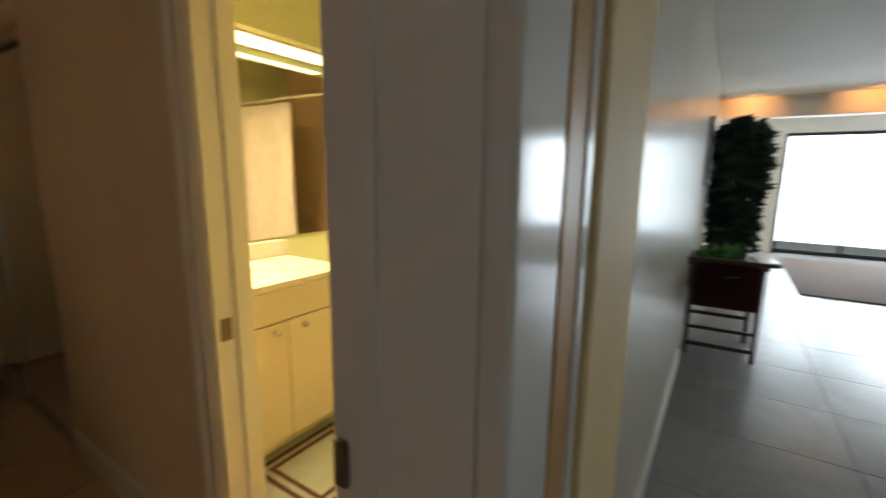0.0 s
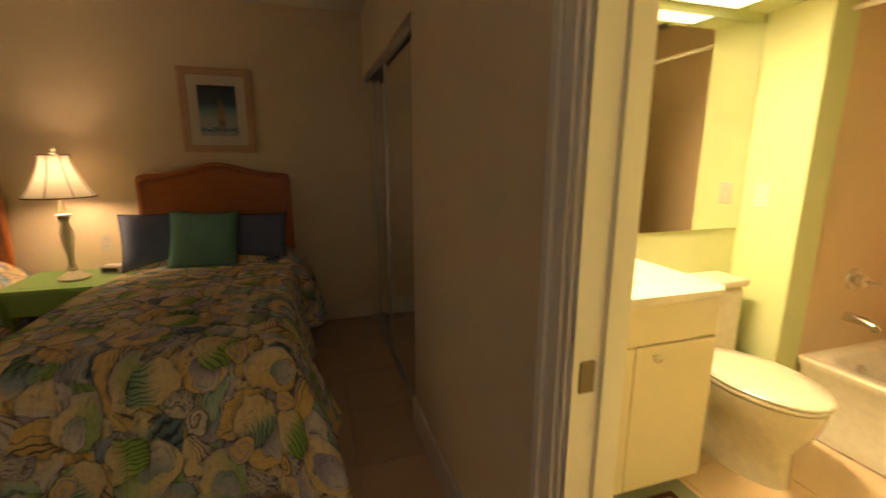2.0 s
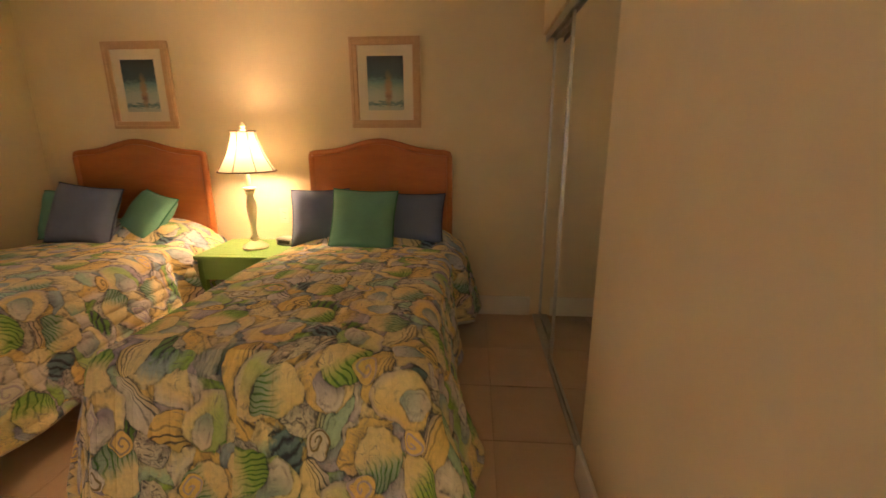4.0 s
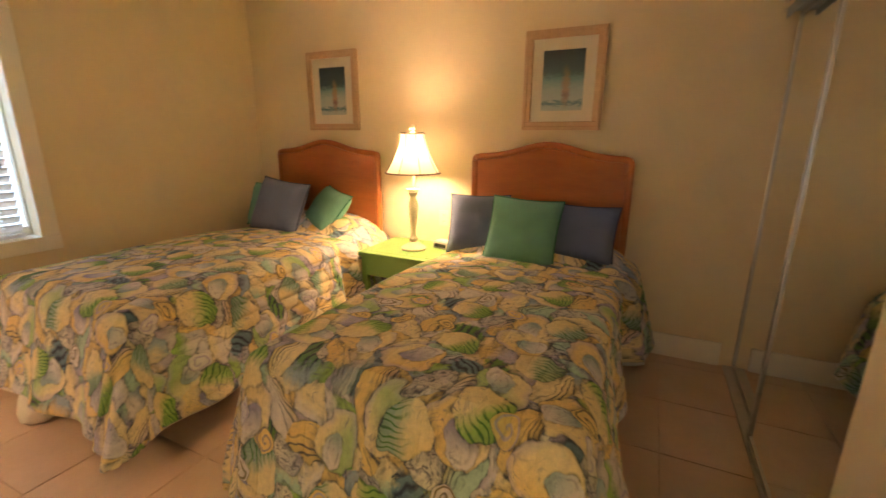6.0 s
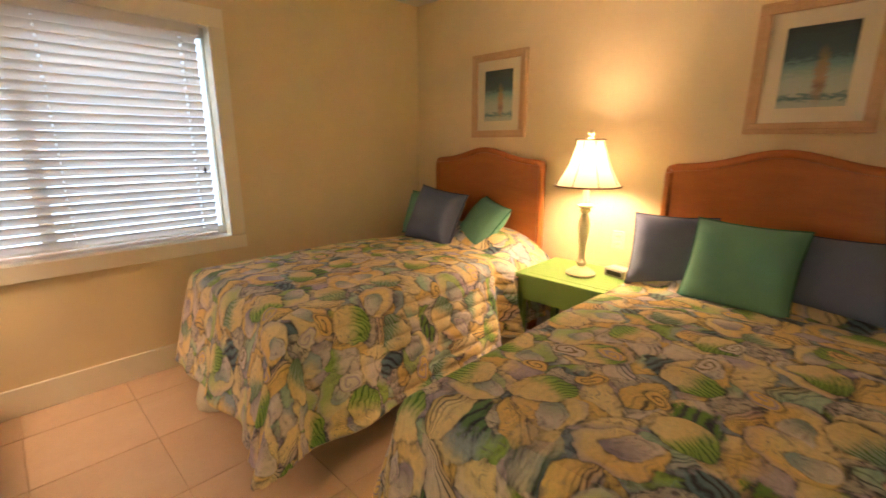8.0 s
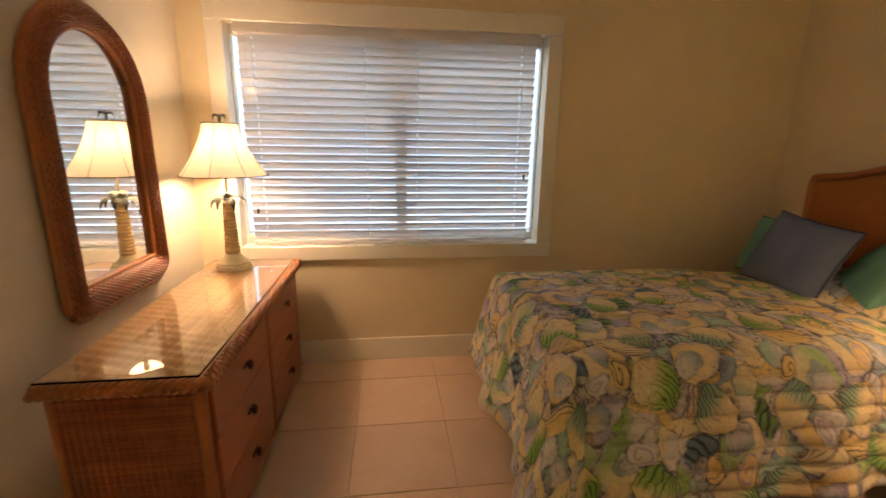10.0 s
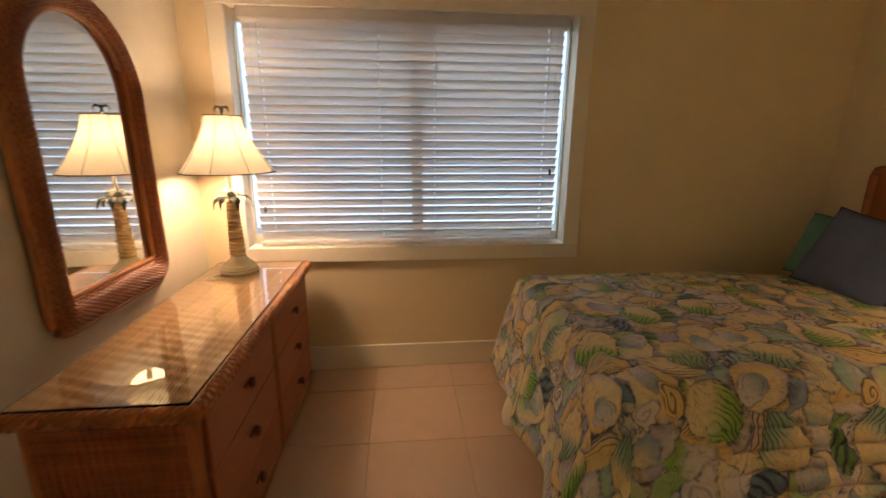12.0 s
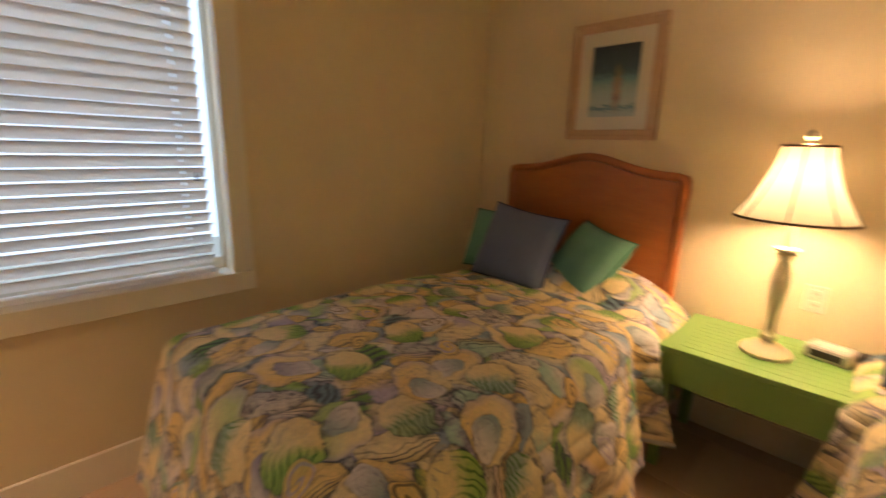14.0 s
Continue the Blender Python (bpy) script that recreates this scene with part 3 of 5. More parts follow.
casing("trim_bath_left", -1.15, -1.055, NORTH, 0.022, 2.06)
structure("trim_bath_head", block(-1.15, NORTH - 0.02, 2.061, -0.345, NORTH, 2.15, 0.004), TRIM)
bath_jamb = structure("trim_bath_jamb", boxes((-1.055, NORTH - 0.002, 0, -1.040, 0.947, 2.06), (-1.040, 0.885, 0, -1.028, 0.935, 2.05)), TRIM, "white painted door jamb")
part("strike_plate", block(-1.0405, 0.838, 0.895, -1.036, 0.872, 0.962, 0.001), BRONZE, bath_jamb, "worn metal strike plate")
structure("trim_bath_jamb_head", boxes((-1.040, NORTH, 2.045, -0.345, 0.945, 2.06)), TRIM)
jamb = structure("trim_bedroom_jamb", boxes((-0.355, 0.636, 0, -0.10, 0.651, 2.06), (-0.29, 0.628, 0, -0.255, 0.636, 2.06)), JAMBWHITE, "white painted jamb of the bedroom doorway")
latch = part("latch_plate", block(-0.348, 0.624, 0.885, -0.322, 0.6355, 0.965, 0.002), BRONZE, jamb, "dark metal latch plate")
structure("trim_bedroom_jamb_south", boxes((-0.335, -0.215, 0, -0.07, -0.2, 2.06)), JAMBWHITE)
structure("trim_bedroom_head", boxes((-0.335, -0.2, 2.045, -0.07, 0.636, 2.06)), JAMBWHITE)
structure("trim_hall_casing", block(-0.10, 0.637, 0, -0.056, 0.800, 2.14, 0.008, 2), paint("white_gloss_paint", (0.76, 0.73, 0.68), 0.16, 0.02, 120, 0.02, 0.6), "glossy white door casing in the hall")
structure("trim_hall_brown", block(-0.10, 0.800, 0, -0.054, 0.890, 2.14, 0.003), BROWNDOOR, "honey brown door edge in the hall")
structure("trim_hall_strip", block(-0.10, 0.890, 0, -0.050, 0.93, 2.14, 0.003), bpy.data.materials["white_gloss_paint"], "glossy white narrow door strip")
structure("trim_hall_cream", block(-0.13, 0.945, 0, -0.040, 1.36, CEIL_Z, 0.006), CREAM, "matt cream corner of the hall wall")

# ---- the bedroom window and its blind ----
win = tagged(new("window_1"), "white framed double window behind closed blinds", "window", kind="structure")
part("window_trim", boxes((-2.425, SOUTH, 2.0, -0.445, SOUTH + 0.02, 2.105), (-2.425, SOUTH, 0.683, -0.445, SOUTH + 0.024, 0.768), (-2.425, SOUTH, 0.768, -2.335, SOUTH + 0.018, 2.0), (-0.535, SOUTH, 0.768, -0.445, SOUTH + 0.018, 2.0), bevel=0.003), TRIM, win, "wide white painted window casing")
part("window_sill", block(-2.345, -3.0, 0.757, -0.525, SOUTH, 0.768, 0.002), TRIM, win)
part("window_frame", boxes((-2.345, -3.03, 0.757, -2.331, -2.985, 2.012), (-0.539, -3.03, 0.757, -0.525, -2.985, 2.012), (-2.331, -3.03, 1.952, -0.539, -2.985, 2.012), (-2.331, -3.03, 0.768, -0.539, -2.985, 0.82), (-1.51, -3.03, 0.82, -1.445, -2.985, 1.952), bevel=0.003), WHITEPLASTIC, win, "white window frame with a central mullion")
for x0, x1 in ((-2.331, -1.51), (-1.445, -0.539)):
    pane = part("pane", block(x0, -3.012, 0.82, x1, -3.008, 1.952, 0), GLASS, win)
    pane.visible_shadow = False

blind = thing("venetian_blind", pose(-1.435, -2.925, 0.77), "closed white faux-wood venetian blind in the window", "blind")
BW = 0.846
part("headrail", block(-BW - 0.012, -0.032, 1.178, BW + 0.012, 0.036, 1.242, 0.004), SLAT, blind, "cream valance of the blind")
part("bottom_rail", block(-BW, -0.026, 0.006, BW, 0.024, 0.026, 0.004), SLAT, blind)


HOLES = (0.765, 0.158, -0.141, -0.761)


def slat_mesh():
    """A cambered slat with a routed slot at each cord."""
    bm = bmesh.new()

    def strip(x0, x1, u0, u1, n):
        us = [u0 + (u1 - u0) * i / n for i in range(n + 1)]
        arc = [(u, 0.0026 * (1 - (u / 0.025) ** 2)) for u in us]
        loop = [(u, c + 0.0014) for u, c in arc] + [(u, c - 0.0014) for u, c in reversed(arc)]
        a, b = ([bm.verts.new((x, u, c)) for u, c in loop] for x in (x0, x1))
        for i in range(len(loop)):
            q = (i + 1) % len(loop)
            bm.faces.new((a[i], a[q], b[q], b[i]))
        bm.faces.new(a)
        bm.faces.new(list(reversed(b)))

    x = -BW
    for h in sorted(HOLES):
        strip(x, h - 0.004, -0.025, 0.025, 6)
        strip(h - 0.004, h + 0.004, -0.025, -0.007, 2)
        strip(h - 0.004, h + 0.004, 0.007, 0.025, 2)
        x = h + 0.004
    strip(x, BW, -0.025, 0.025, 6)
    return finish("slat", bm, SLAT, True)


_slat = slat_mesh()
N_SLAT, PITCH = 25, 0.0458
rng = random.Random(3)
for i in range(N_SLAT):
    s = new("slat", _slat)
    s.parent = blind
    s.matrix_local = pose(rng.uniform(-0.002, 0.002), 0, 0.062 + PITCH * i, 55 + rng.uniform(-1.2, 1.2), 0, 0)
for x in HOLES:
    part("ladder_cord", tube([(x, 0.030, 0.02), (x, 0.030, 1.18)], 0.0016, 5, bm=tube([(x, -0.030, 0.02), (x, -0.030, 1.18)], 0.0016, 5)), WHITEPLASTIC, blind)
for x, z in ((-0.80, 0.41), (0.80, 0.21)):
    part("pull_cord", tube([(x, 0.034, 1.18), (x, 0.036, z + 0.02)], 0.0009, 5), WHITEPLASTIC, blind)
    part("cord_tassel", lathe([(0.003, z + 0.022), (0.007, z + 0.012), (0.008, z - 0.012), (0.001, z - 0.014)], 10, x, 0.036), BRONZE, blind, "small brown cord tassel", True)


# ---- beds ----
def headboard_outline(w, z0, shoulder, crown, n=24):
    """Camel-back outline, from the left foot round to the right foot."""
    pts = [(-w / 2, z0)]
    for i in range(n + 1):
        u = -1 + 2 * i / n
        rise = math.exp(-(u / 0.52) ** 2 * 1.15)
        edge = math.exp(-1.15 / 0.52 ** 2)
        z = shoulder + (crown - shoulder) * (rise - edge) / (1 - edge)
        x = u * w / 2
        if i in (0, n):
            pts.append((math.copysign(w / 2, u), z - 0.03))
            pts.append((math.copysign(w / 2 - 0.012, u), z - 0.006))
            if i == n:
                pts[-1], pts[-2] = pts[-2], pts[-1]
        else:
            pts.append((x, z))
    pts.append((w / 2, z0))
    return pts


def make_bed(m):
    bed = thing("bed", m, "twin bed with an orange-brown stained wooden headboard", "bed", "twin beds in the bedroom")
    # local: x along the bed from the wall, y across, z up
    W = 1.02
    outer = headboard_outline(W, 0.28, 1.235, 1.315)
    bm = bmesh.new()
    f = [bm.verts.new((0.062, y, z)) for y, z in outer]
    b = [bm.verts.new((0.03, y, z)) for y, z in outer]
    bm.faces.new(f)
    bm.faces.new(list(reversed(b)))
    for i in range(len(f)):
        j = (i + 1) % len(f)
        bm.faces.new((f[i], b[i], b[j], f[j]))
    part("headboard_panel", bm, HEADWOOD, bed, "smooth orange-brown stained panel")
    rim = [(0.056, y, z) for y, z in headboard_outline(W - 0.035, 0.28, 1.220, 1.300)]
    part("headboard_rim", tube(rim, 0.022, 10), HEADWOOD, bed, "rounded stained rim", True)
    for y in (-W / 2 + 0.03, W / 2 - 0.03):
        part("headboard_post", block(0.03, y - 0.03, 0.0, 0.075, y + 0.03, 0.30, 0.006), HEADWOOD, bed)
    part("box_spring", block(0.09, -0.475, 0.20, 1.90, 0.475, 0.38, 0.03, 2), MATTRESS, bed)
    part("mattress", block(0.085, -0.485, 0.38, 1.92, 0.485, 0.585, 0.05, 3), MATTRESS, bed, "white mattress")
    for x in (0.25, 1.75):
        for y in (-0.38, 0.38):
            part("bed_leg", lathe([(0.022, 0.0), (0.03, 0.01), (0.03, 0.06), (0.022, 0.08), (0.022, 0.20)], 12, x, y), DARKSLOT, bed, "", True)
    return bed


def spread_point(s, r, side, kick, foot):
    """One point of the draped bedspread: s across, r from the wall along the bed (both along the cloth)."""
    HW, L, TOP = 0.505, 1.935, 0.622
    ox = max(0.0, r - L)
    oy = max(0.0, abs(s) - HW)
    x, y = min(r, L), math.copysign(min(abs(s), HW), s)
    o = math.hypot(ox, oy)
    full = max(0.0, min(1.0, (r - 0.45) / 0.5))
    TOP += 0.032 * full * full * (3 - 2 * full)
    crown = 0.022 * (1 - (min(abs(s), HW) / HW) ** 2)
    head = 0.0
    if r < 0.62:
        k = max(0.0, min(1.0, (0.46 - r) / 0.16))
        k = k * k * (3 - 2 * k)
        across = max(0.0, 1 - (abs(s) / 0.53) ** 4) if abs(s) < 0.53 else 0.0
        head = 0.10 * k * across * (1 - 0.25 * max(0, (0.22 - r) / 0.22) ** 2) 
    puff = 0.004 * noise.noise(Vector((r * 5, s * 5, side))) + 0.008 * noise.noise(Vector((r * 2, s * 2, side + 3)))
    if o < 1e-6:
        if kick and s > 0:
            y -= 0.04 * full * y / HW
        return Vector((x, y, TOP + crown + head + puff))
    nx, ny = ox / o, oy / o * math.copysign(1, s)
    R = 0.045
    if o < R * math.pi / 2:
        a = o / R
        out, drop = R * math.sin(a), R * (1 - math.cos(a))
    else:
        out, drop = R, R + (o - R * math.pi / 2)
    d = drop / 0.5
    corner = 4 * (ox * oy) / (o * o) if o else 0
    # run of the hem, for folds
    run = (s if ox > oy else r) + 0.6 * math.atan2(oy, ox + 1e-6)
    wave = math.sin(run * 17 + 1.3 * side) * 0.55 + math.sin(run * 9.3 + 2.1 + side) * 0.6
    lean = 0.30 - 1.3 * kick if s > 0 else 0.13
    lean += (0.26 - lean) * (ox / o)
    flare = lean * drop + 0.035 * d * wave + 0.10 * d * (math.exp(-((math.atan2(oy, ox) - 0.60) / 0.30) ** 2) if ox and oy and s > 0 else 0.0)
    # the cloth kicks out beside the foot on the open side, and at the foot end
    if s > 0:
        flare += kick * d * max(0.0, min(1.0, (r - 1.1) / 0.8)) * min(1.0, oy / o + 0.2)
    flare += foot * d * (ox / o) * (0.6 + 0.4 * corner)
    if oy > 0 and ox == 0 and abs(r - 0.62) < 0.10:
        flare -= (0.03 + 0.10 * d) * (1 - abs(r - 0.62) / 0.10)
    if ox == 0 and r < 0.60:
        out += 0.035 * min(1.0, (0.60 - r) / 0.06) * min(1.0, drop / 0.08)
        flare += 0.03 * d * min(1.0, (0.60 - r) / 0.08)
        if kick > 0 and s > 0:
            flare += 0.01 * d * min(1.0, (0.60 - r) / 0.2)
        elif r < 0.53 and out + flare > 0.098:
            flare = 0.098 - out
    # stitched channels swell between their seams on the hanging sides
    if oy > 0.04:
        out += 0.011 * abs(math.sin(52.0 * abs(s))) ** 0.6 * (0.55 + 0.45 * abs(math.sin(34.0 * r)) ** 0.5) * min(1.0, (oy - 0.04) / 0.05) * (1 if ox == 0 else 0.4)
    z = TOP - drop * (0.955 + 0.07 * full) + puff
    if o > 0.03:
        z += 0.012 * wave * d
    if z < 0.025:
        out += (0.025 - z) * 0.35
        z = 0.025 + 0.012 * abs(math.sin(run * 30))
    if kick and s > 0:
        y -= 0.04 * full
    return Vector((x + nx * (out + flare), y + ny * (out + flare), z))


def make_spread(m, kick, foot):
    bm = bmesh.new()
    uvl = bm.loops.layers.uv.new("UVMap")
    D = 0.50
    ns, nr = 188, 112
    grid, uvs = [], {}
    for i in range(nr + 1):
        r = 0.075 + (1.935 + D - 0.075) * i / nr
        row = []
        for j in range(ns + 1):
            s = -(0.50 + D) + 2 * (0.50 + D) * j / ns
            # the foot corners are cut round
            ox, oy = max(0, r - 1.935), max(0, abs(s) - 0.50)
            o = math.hypot(ox, oy)
            lim = D * (1.0 + 0.05 * math.sin(2 * math.atan2(oy, ox)) ** 2) if ox and oy else D
            rr, ss = r, s
            if o > lim:
                rr = 1.935 + ox * lim / o
                ss = math.copysign(0.50 + oy * lim / o, s)
            v = bm.verts.new(spread_point(ss, rr, 0.0 if s > 0 else 5.0, kick, foot))
            uvs[v] = (rr, ss)
            row.append(v)
        grid.append(row)
    for i in range(nr):
        for j in range(ns):
            vs = (grid[i][j], grid[i + 1][j], grid[i + 1][j + 1], grid[i][j + 1])
            f = bm.faces.new(vs)
            for lp in f.loops:
                lp[uvl].uv = uvs[lp.vert]
    hem = [v.co.copy() for v in grid[0]][::6] + [row[-1].co.copy() for row in grid][1::3] + [v.co.copy() for v in reversed(grid[-1])][1::5] + [row[0].co.copy() for row in reversed(grid)][1:-1:3]
    sp = thing("bedspread", m, "quilted seashell-print bedspread in yellow, green and lavender on the bed", "bedspread", "matching bedspreads")
    q = part("quilt", bm, PRINT, sp, "", True)
    so = q.modifiers.new("thickness", "SOLIDIFY")
    so.thickness, so.offset = 0.009, -1
    part("hem_binding", tube(hem, 0.0055, 6, True), HEMCLOTH, sp, "pale corded hem", True)
    return sp


BED1, BED2 = -2.07, -0.28
bed = make_bed(pose(-3.984, BED2, 0))
copy_thing(bed, pose(-3.984, BED1, 0))
make_spread(pose(-3.984, BED2, 0), 0.13, 0.0)
make_spread(pose(-3.984, BED1, 0), 0.0, 0.02)


def pillow_mesh(w, h, t, seed):
    n = 18
    bm = bmesh.new()
    rows = {}
    for side in (1, -1):
        for i in range(n + 1):
            for j in range(n + 1):
                u, v = -1 + 2 * i / n, -1 + 2 * j / n
                edge = i in (0, n) or j in (0, n)
                if side == -1 and edge:
                    rows[side, i, j] = rows[1, i, j]
                    continue
                # sides bow in a little between the corners
                bow = 1 - 0.07 * (1 - v * v) * u * u
                boh = 1 - 0.07 * (1 - u * u) * v * v
                f = ((1 - u ** 4) * (1 - v ** 4)) ** 0.5
                wr = 0.010 * noise.noise(Vector((u * 2.2, v * 2.2, seed + side)))
                rows[side, i, j] = bm.verts.new((side * (t / 2 * f) + wr * f, u * w / 2 * bow, h / 2 * (1 + v * boh)))
        for i in range(n):
            for j in range(n):
                q = [rows[side, a, b] for a, b in ((i, j), (i + 1, j), (i + 1, j + 1), (i, j + 1))]
                bm.faces.new(q if side == 1 else q[::-1])
    return bm


def make_pillow(m, w, h, t, mat, pipemat, label, seed):
    p = thing("throw_pillow", m, label, "pillow", "throw pillows on the beds")
    part("cushion", pillow_mesh(w, h, t, seed), mat, p, "", True)
    pts = []
    for k in range(48):
        a = k / 48 * 4
        e, f = int(a), (a - int(a)) * 2 - 1
        u, v = ((f, -1), (1, f), (-f, 1), (-1, -f))[e]
        pts.append((0, u * w / 2 * (1 - 0.07 * (1 - v * v) * u * u), h / 2 * (1 + v * (1 - 0.07 * (1 - u * u) * v * v))))
    part("piping", tube(pts, 0.0055, 6, True), pipemat, p, "", True)
    return p


BLUEPIPE, GREENPIPE = cloth("navy_piping", (0.05, 0.06, 0.12)), cloth("dark_green_piping", (0.05, 0.17, 0.12))
BL, GL = "slate blue cotton throw pillow with piped edge leaning on the bed", "sea green cotton throw pillow with piped edge leaning on the bed"
make_pillow(pose(-3.62, -0.63, 0.625, 0, -24, 14), 0.39, 0.39, 0.16, BLUECLOTH, BLUEPIPE, BL, 1)
make_pillow(pose(-3.62, -0.02, 0.635, 0, -26, -4), 0.41, 0.36, 0.16, BLUECLOTH, BLUEPIPE, BL, 2)
make_pillow(pose(-3.49, -0.335, 0.62, -2, -24, 0), 0.43, 0.41, 0.16, GREENCLOTH, GREENPIPE, GL, 3)
make_pillow(pose(-3.62, -2.47, 0.64, 0, -26, 10), 0.36, 0.36, 0.16, GREENCLOTH, GREENPIPE, GL, 4)
make_pillow(pose(-3.64, -2.00, 0.635, -10, -38, -18), 0.38, 0.38, 0.16, GREENCLOTH, GREENPIPE, GL, 5)
make_pillow(pose(-3.48, -2.26, 0.63, -7, -24, 6), 0.44, 0.42, 0.16, BLUECLOTH, BLUEPIPE, BL, 6)

bundle = thing("bunched_sheet", pose(-1.935, -2.245, 0), "bunched white sheet corner hanging to the floor under the bedspread", "bed sheet")
part("cloth", lathe([(0.02, 0.0), (0.055, 0.004), (0.078, 0.03), (0.080, 0.075), (0.065, 0.12), (0.045, 0.17), (0.04, 0.26)], 28, 0, 0, lambda a, z: 1 + 0.07 * math.sin(5 * a + z * 20) + 0.04 * math.sin(11 * a)), cloth("white_cotton_sheet", (0.72, 0.66, 0.55)), bundle, "", True)


# ---- nightstand, its lamp and what lies on it ----
ns = thing("nightstand", pose(-3.735, -1.13, 0), "lime green painted wooden nightstand between the beds", "nightstand")
part("tabletop", block(-0.255, -0.335, 0.545, 0.255, 0.335, 0.571, 0.005, 2), LIME, ns)
for i in range(9):
    x = -0.20 + 0.40 * i / 9
    part("tabletop_slat", block(x + 0.0005, -0.26, 0.5705, x + 0.0439, 0.26, 0.5724, 0.0004), LIME, ns)
for b in ((0.205, -0.30, 0.40, 0.225, 0.30, 0.545), (-0.235, -0.30, 0.40, -0.215, 0.30, 0.545), (-0.215, -0.30, 0.40, 0.205, -0.28, 0.545), (-0.215, 0.28, 0.40, 0.205, 0.30, 0.545)):
    part("apron", block(*b, 0.002), LIME, ns)
for x in (-0.225, 0.205):
    for y in (-0.30, 0.30):
        part("leg", boxes((x - 0.022, y - 0.022, 0.0, x + 0.022, y + 0.022, 0.545), bevel=0.004), LIME, ns)


def bell_shade(r0, r1, z0, z1, ribs, n=48, flare=1.6):
    """An open bell shade: r0 at the foot, r1 at the top."""
    def rad(t):
        return r1 + (r0 - r1) * (1 - t) ** flare
    prof = [(rad(i / 14), z0 + (z1 - z0) * i / 14) for i in range(15)]
    bm = bmesh.new()
    for off in (0.0, -0.002):
        rings = []
        for r, z in prof:
            ring = []
            for i in range(n):
                a = 2 * math.pi * i / n
                scallop = 1 - 0.018 * abs(math.sin(a * ribs / 2))
                ring.append(bm.verts.new(((r + off) * scallop * math.cos(a), (r + off) * scallop * math.sin(a), z)))
            rings.append(ring)
        for a, b in zip(rings, rings[1:]):
            for i in range(n):
                bm.faces.new((a[i], a[(i + 1) % n], b[(i + 1) % n], b[i]))
    return bm, prof


def shade_parts(lampthing, r0, r1, z0, z1, ribs, flare=1.6, braid_r=0.0048, rib_r=0.0026):
    bm, prof = bell_shade(r0, r1, z0, z1, ribs, 48, flare)
    sh = part("shade", bm, SHADE, lampthing, "cream pleated bell shade", True)
    for r, z in (prof[0], prof[-1]):
        part("shade_rim", tube([(r * math.cos(a / 24 * math.pi), r * math.sin(a / 24 * math.pi), z) for a in range(48)], braid_r, 6, True), SHADETRIM, sh, "brown braid", True)
    for k in range(ribs):
        part("shade_rib", tube([((r * 1.0 + 0.001) * math.cos(2 * math.pi * k / ribs), (r * 1.0 + 0.001) * math.sin(2 * math.pi * k / ribs), z) for r, z in prof], rib_r, 5), SHADETRIM, sh)
    return sh


bl = thing("table_lamp", pose(-3.71, -1.14, 0.574), "cream turned candlestick table lamp, lit, on the nightstand", "lamp")
part("base", lathe([(0.085, 0.0), (0.088, 0.012), (0.080, 0.022), (0.062, 0.03), (0.05, 0.042), (0.022, 0.055)], 32), LAMPCREAM, bl, "round moulded base", True)
part("column", lathe([(0.020, 0.055), (0.028, 0.066), (0.030, 0.08), (0.018, 0.092), (0.015, 0.12), (0.018, 0.17), (0.030, 0.24), (0.036, 0.285), (0.034, 0.32), (0.022, 0.355), (0.017, 0.375), (0.030, 0.388), (0.032, 0.400), (0.018, 0.41)], 28), LAMPCREAM, bl, "distressed cream turned column", True)
part("drip_collar", lathe([(0.014, 0.41), (0.040, 0.416), (0.044, 0.424), (0.014, 0.432), (0.016, 0.47), (0.012, 0.52)], 24), LAMPCREAM, bl, "", True)
part("harp", tube([(0, 0.045 * math.sin(math.pi * k / 12), 0.50 + 0.30 * k / 12) for k in range(13)], 0.0015, 5, bm=tube([(0, -0.045 * math.sin(math.pi * k / 12), 0.50 + 0.30 * k / 12) for k in range(13)], 0.0015, 5)), STEEL, bl)
part("bulb", lathe([(0.012, 0.52), (0.014, 0.545), (0.026, 0.58), (0.03, 0.61), (0.024, 0.635), (0.001, 0.648)], 16), BULB, bl, "lit bulb", True).visible_shadow = False
shade_parts(bl, 0.185, 0.078, 0.535, 0.795, 8)
part("finial", lathe([(0.006, 0.795), (0.016, 0.803), (0.010, 0.812), (0.018, 0.826), (0.012, 0.842), (0.001, 0.855)], 16), LAMPCREAM, bl, "", True)

clock = thing("clock_radio", pose(-3.83, -0.955, 0.574, 0, 0, -14), "small silver and black clock radio on the nightstand", "clock radio")
part("body", block(-0.05, -0.070, 0.0, 0.05, 0.070, 0.055, 0.014, 3), plain("silver_plastic", (0.45, 0.43, 0.40), 0.35), clock)
part("display", block(0.0495, -0.05, 0.014, 0.0525, 0.05, 0.04, 0.001), DARKSLOT, clock, "black display window")
part("snooze_bar", block(-0.02, -0.05, 0.051, 0.02, 0.05, 0.056, 0.002), WHITEPLASTIC, clock)
box_thing = thing("black_cable_adapter", pose(-3.90, -0.855, 0.574, 0, 0, 20), "small black power adapter with its cable on the nightstand", "adapter")
part("body", block(-0.03, -0.035, 0, 0.03, 0.035, 0.03, 0.006), DARKSLOT, box_thing)
part("cable", tube([(0, -0.03, 0.012), (-0.03, -0.07, 0.008), (-0.05, -0.05, 0.006), (-0.06, 0.0, 0.006)], 0.003, 6), DARKSLOT, box_thing)


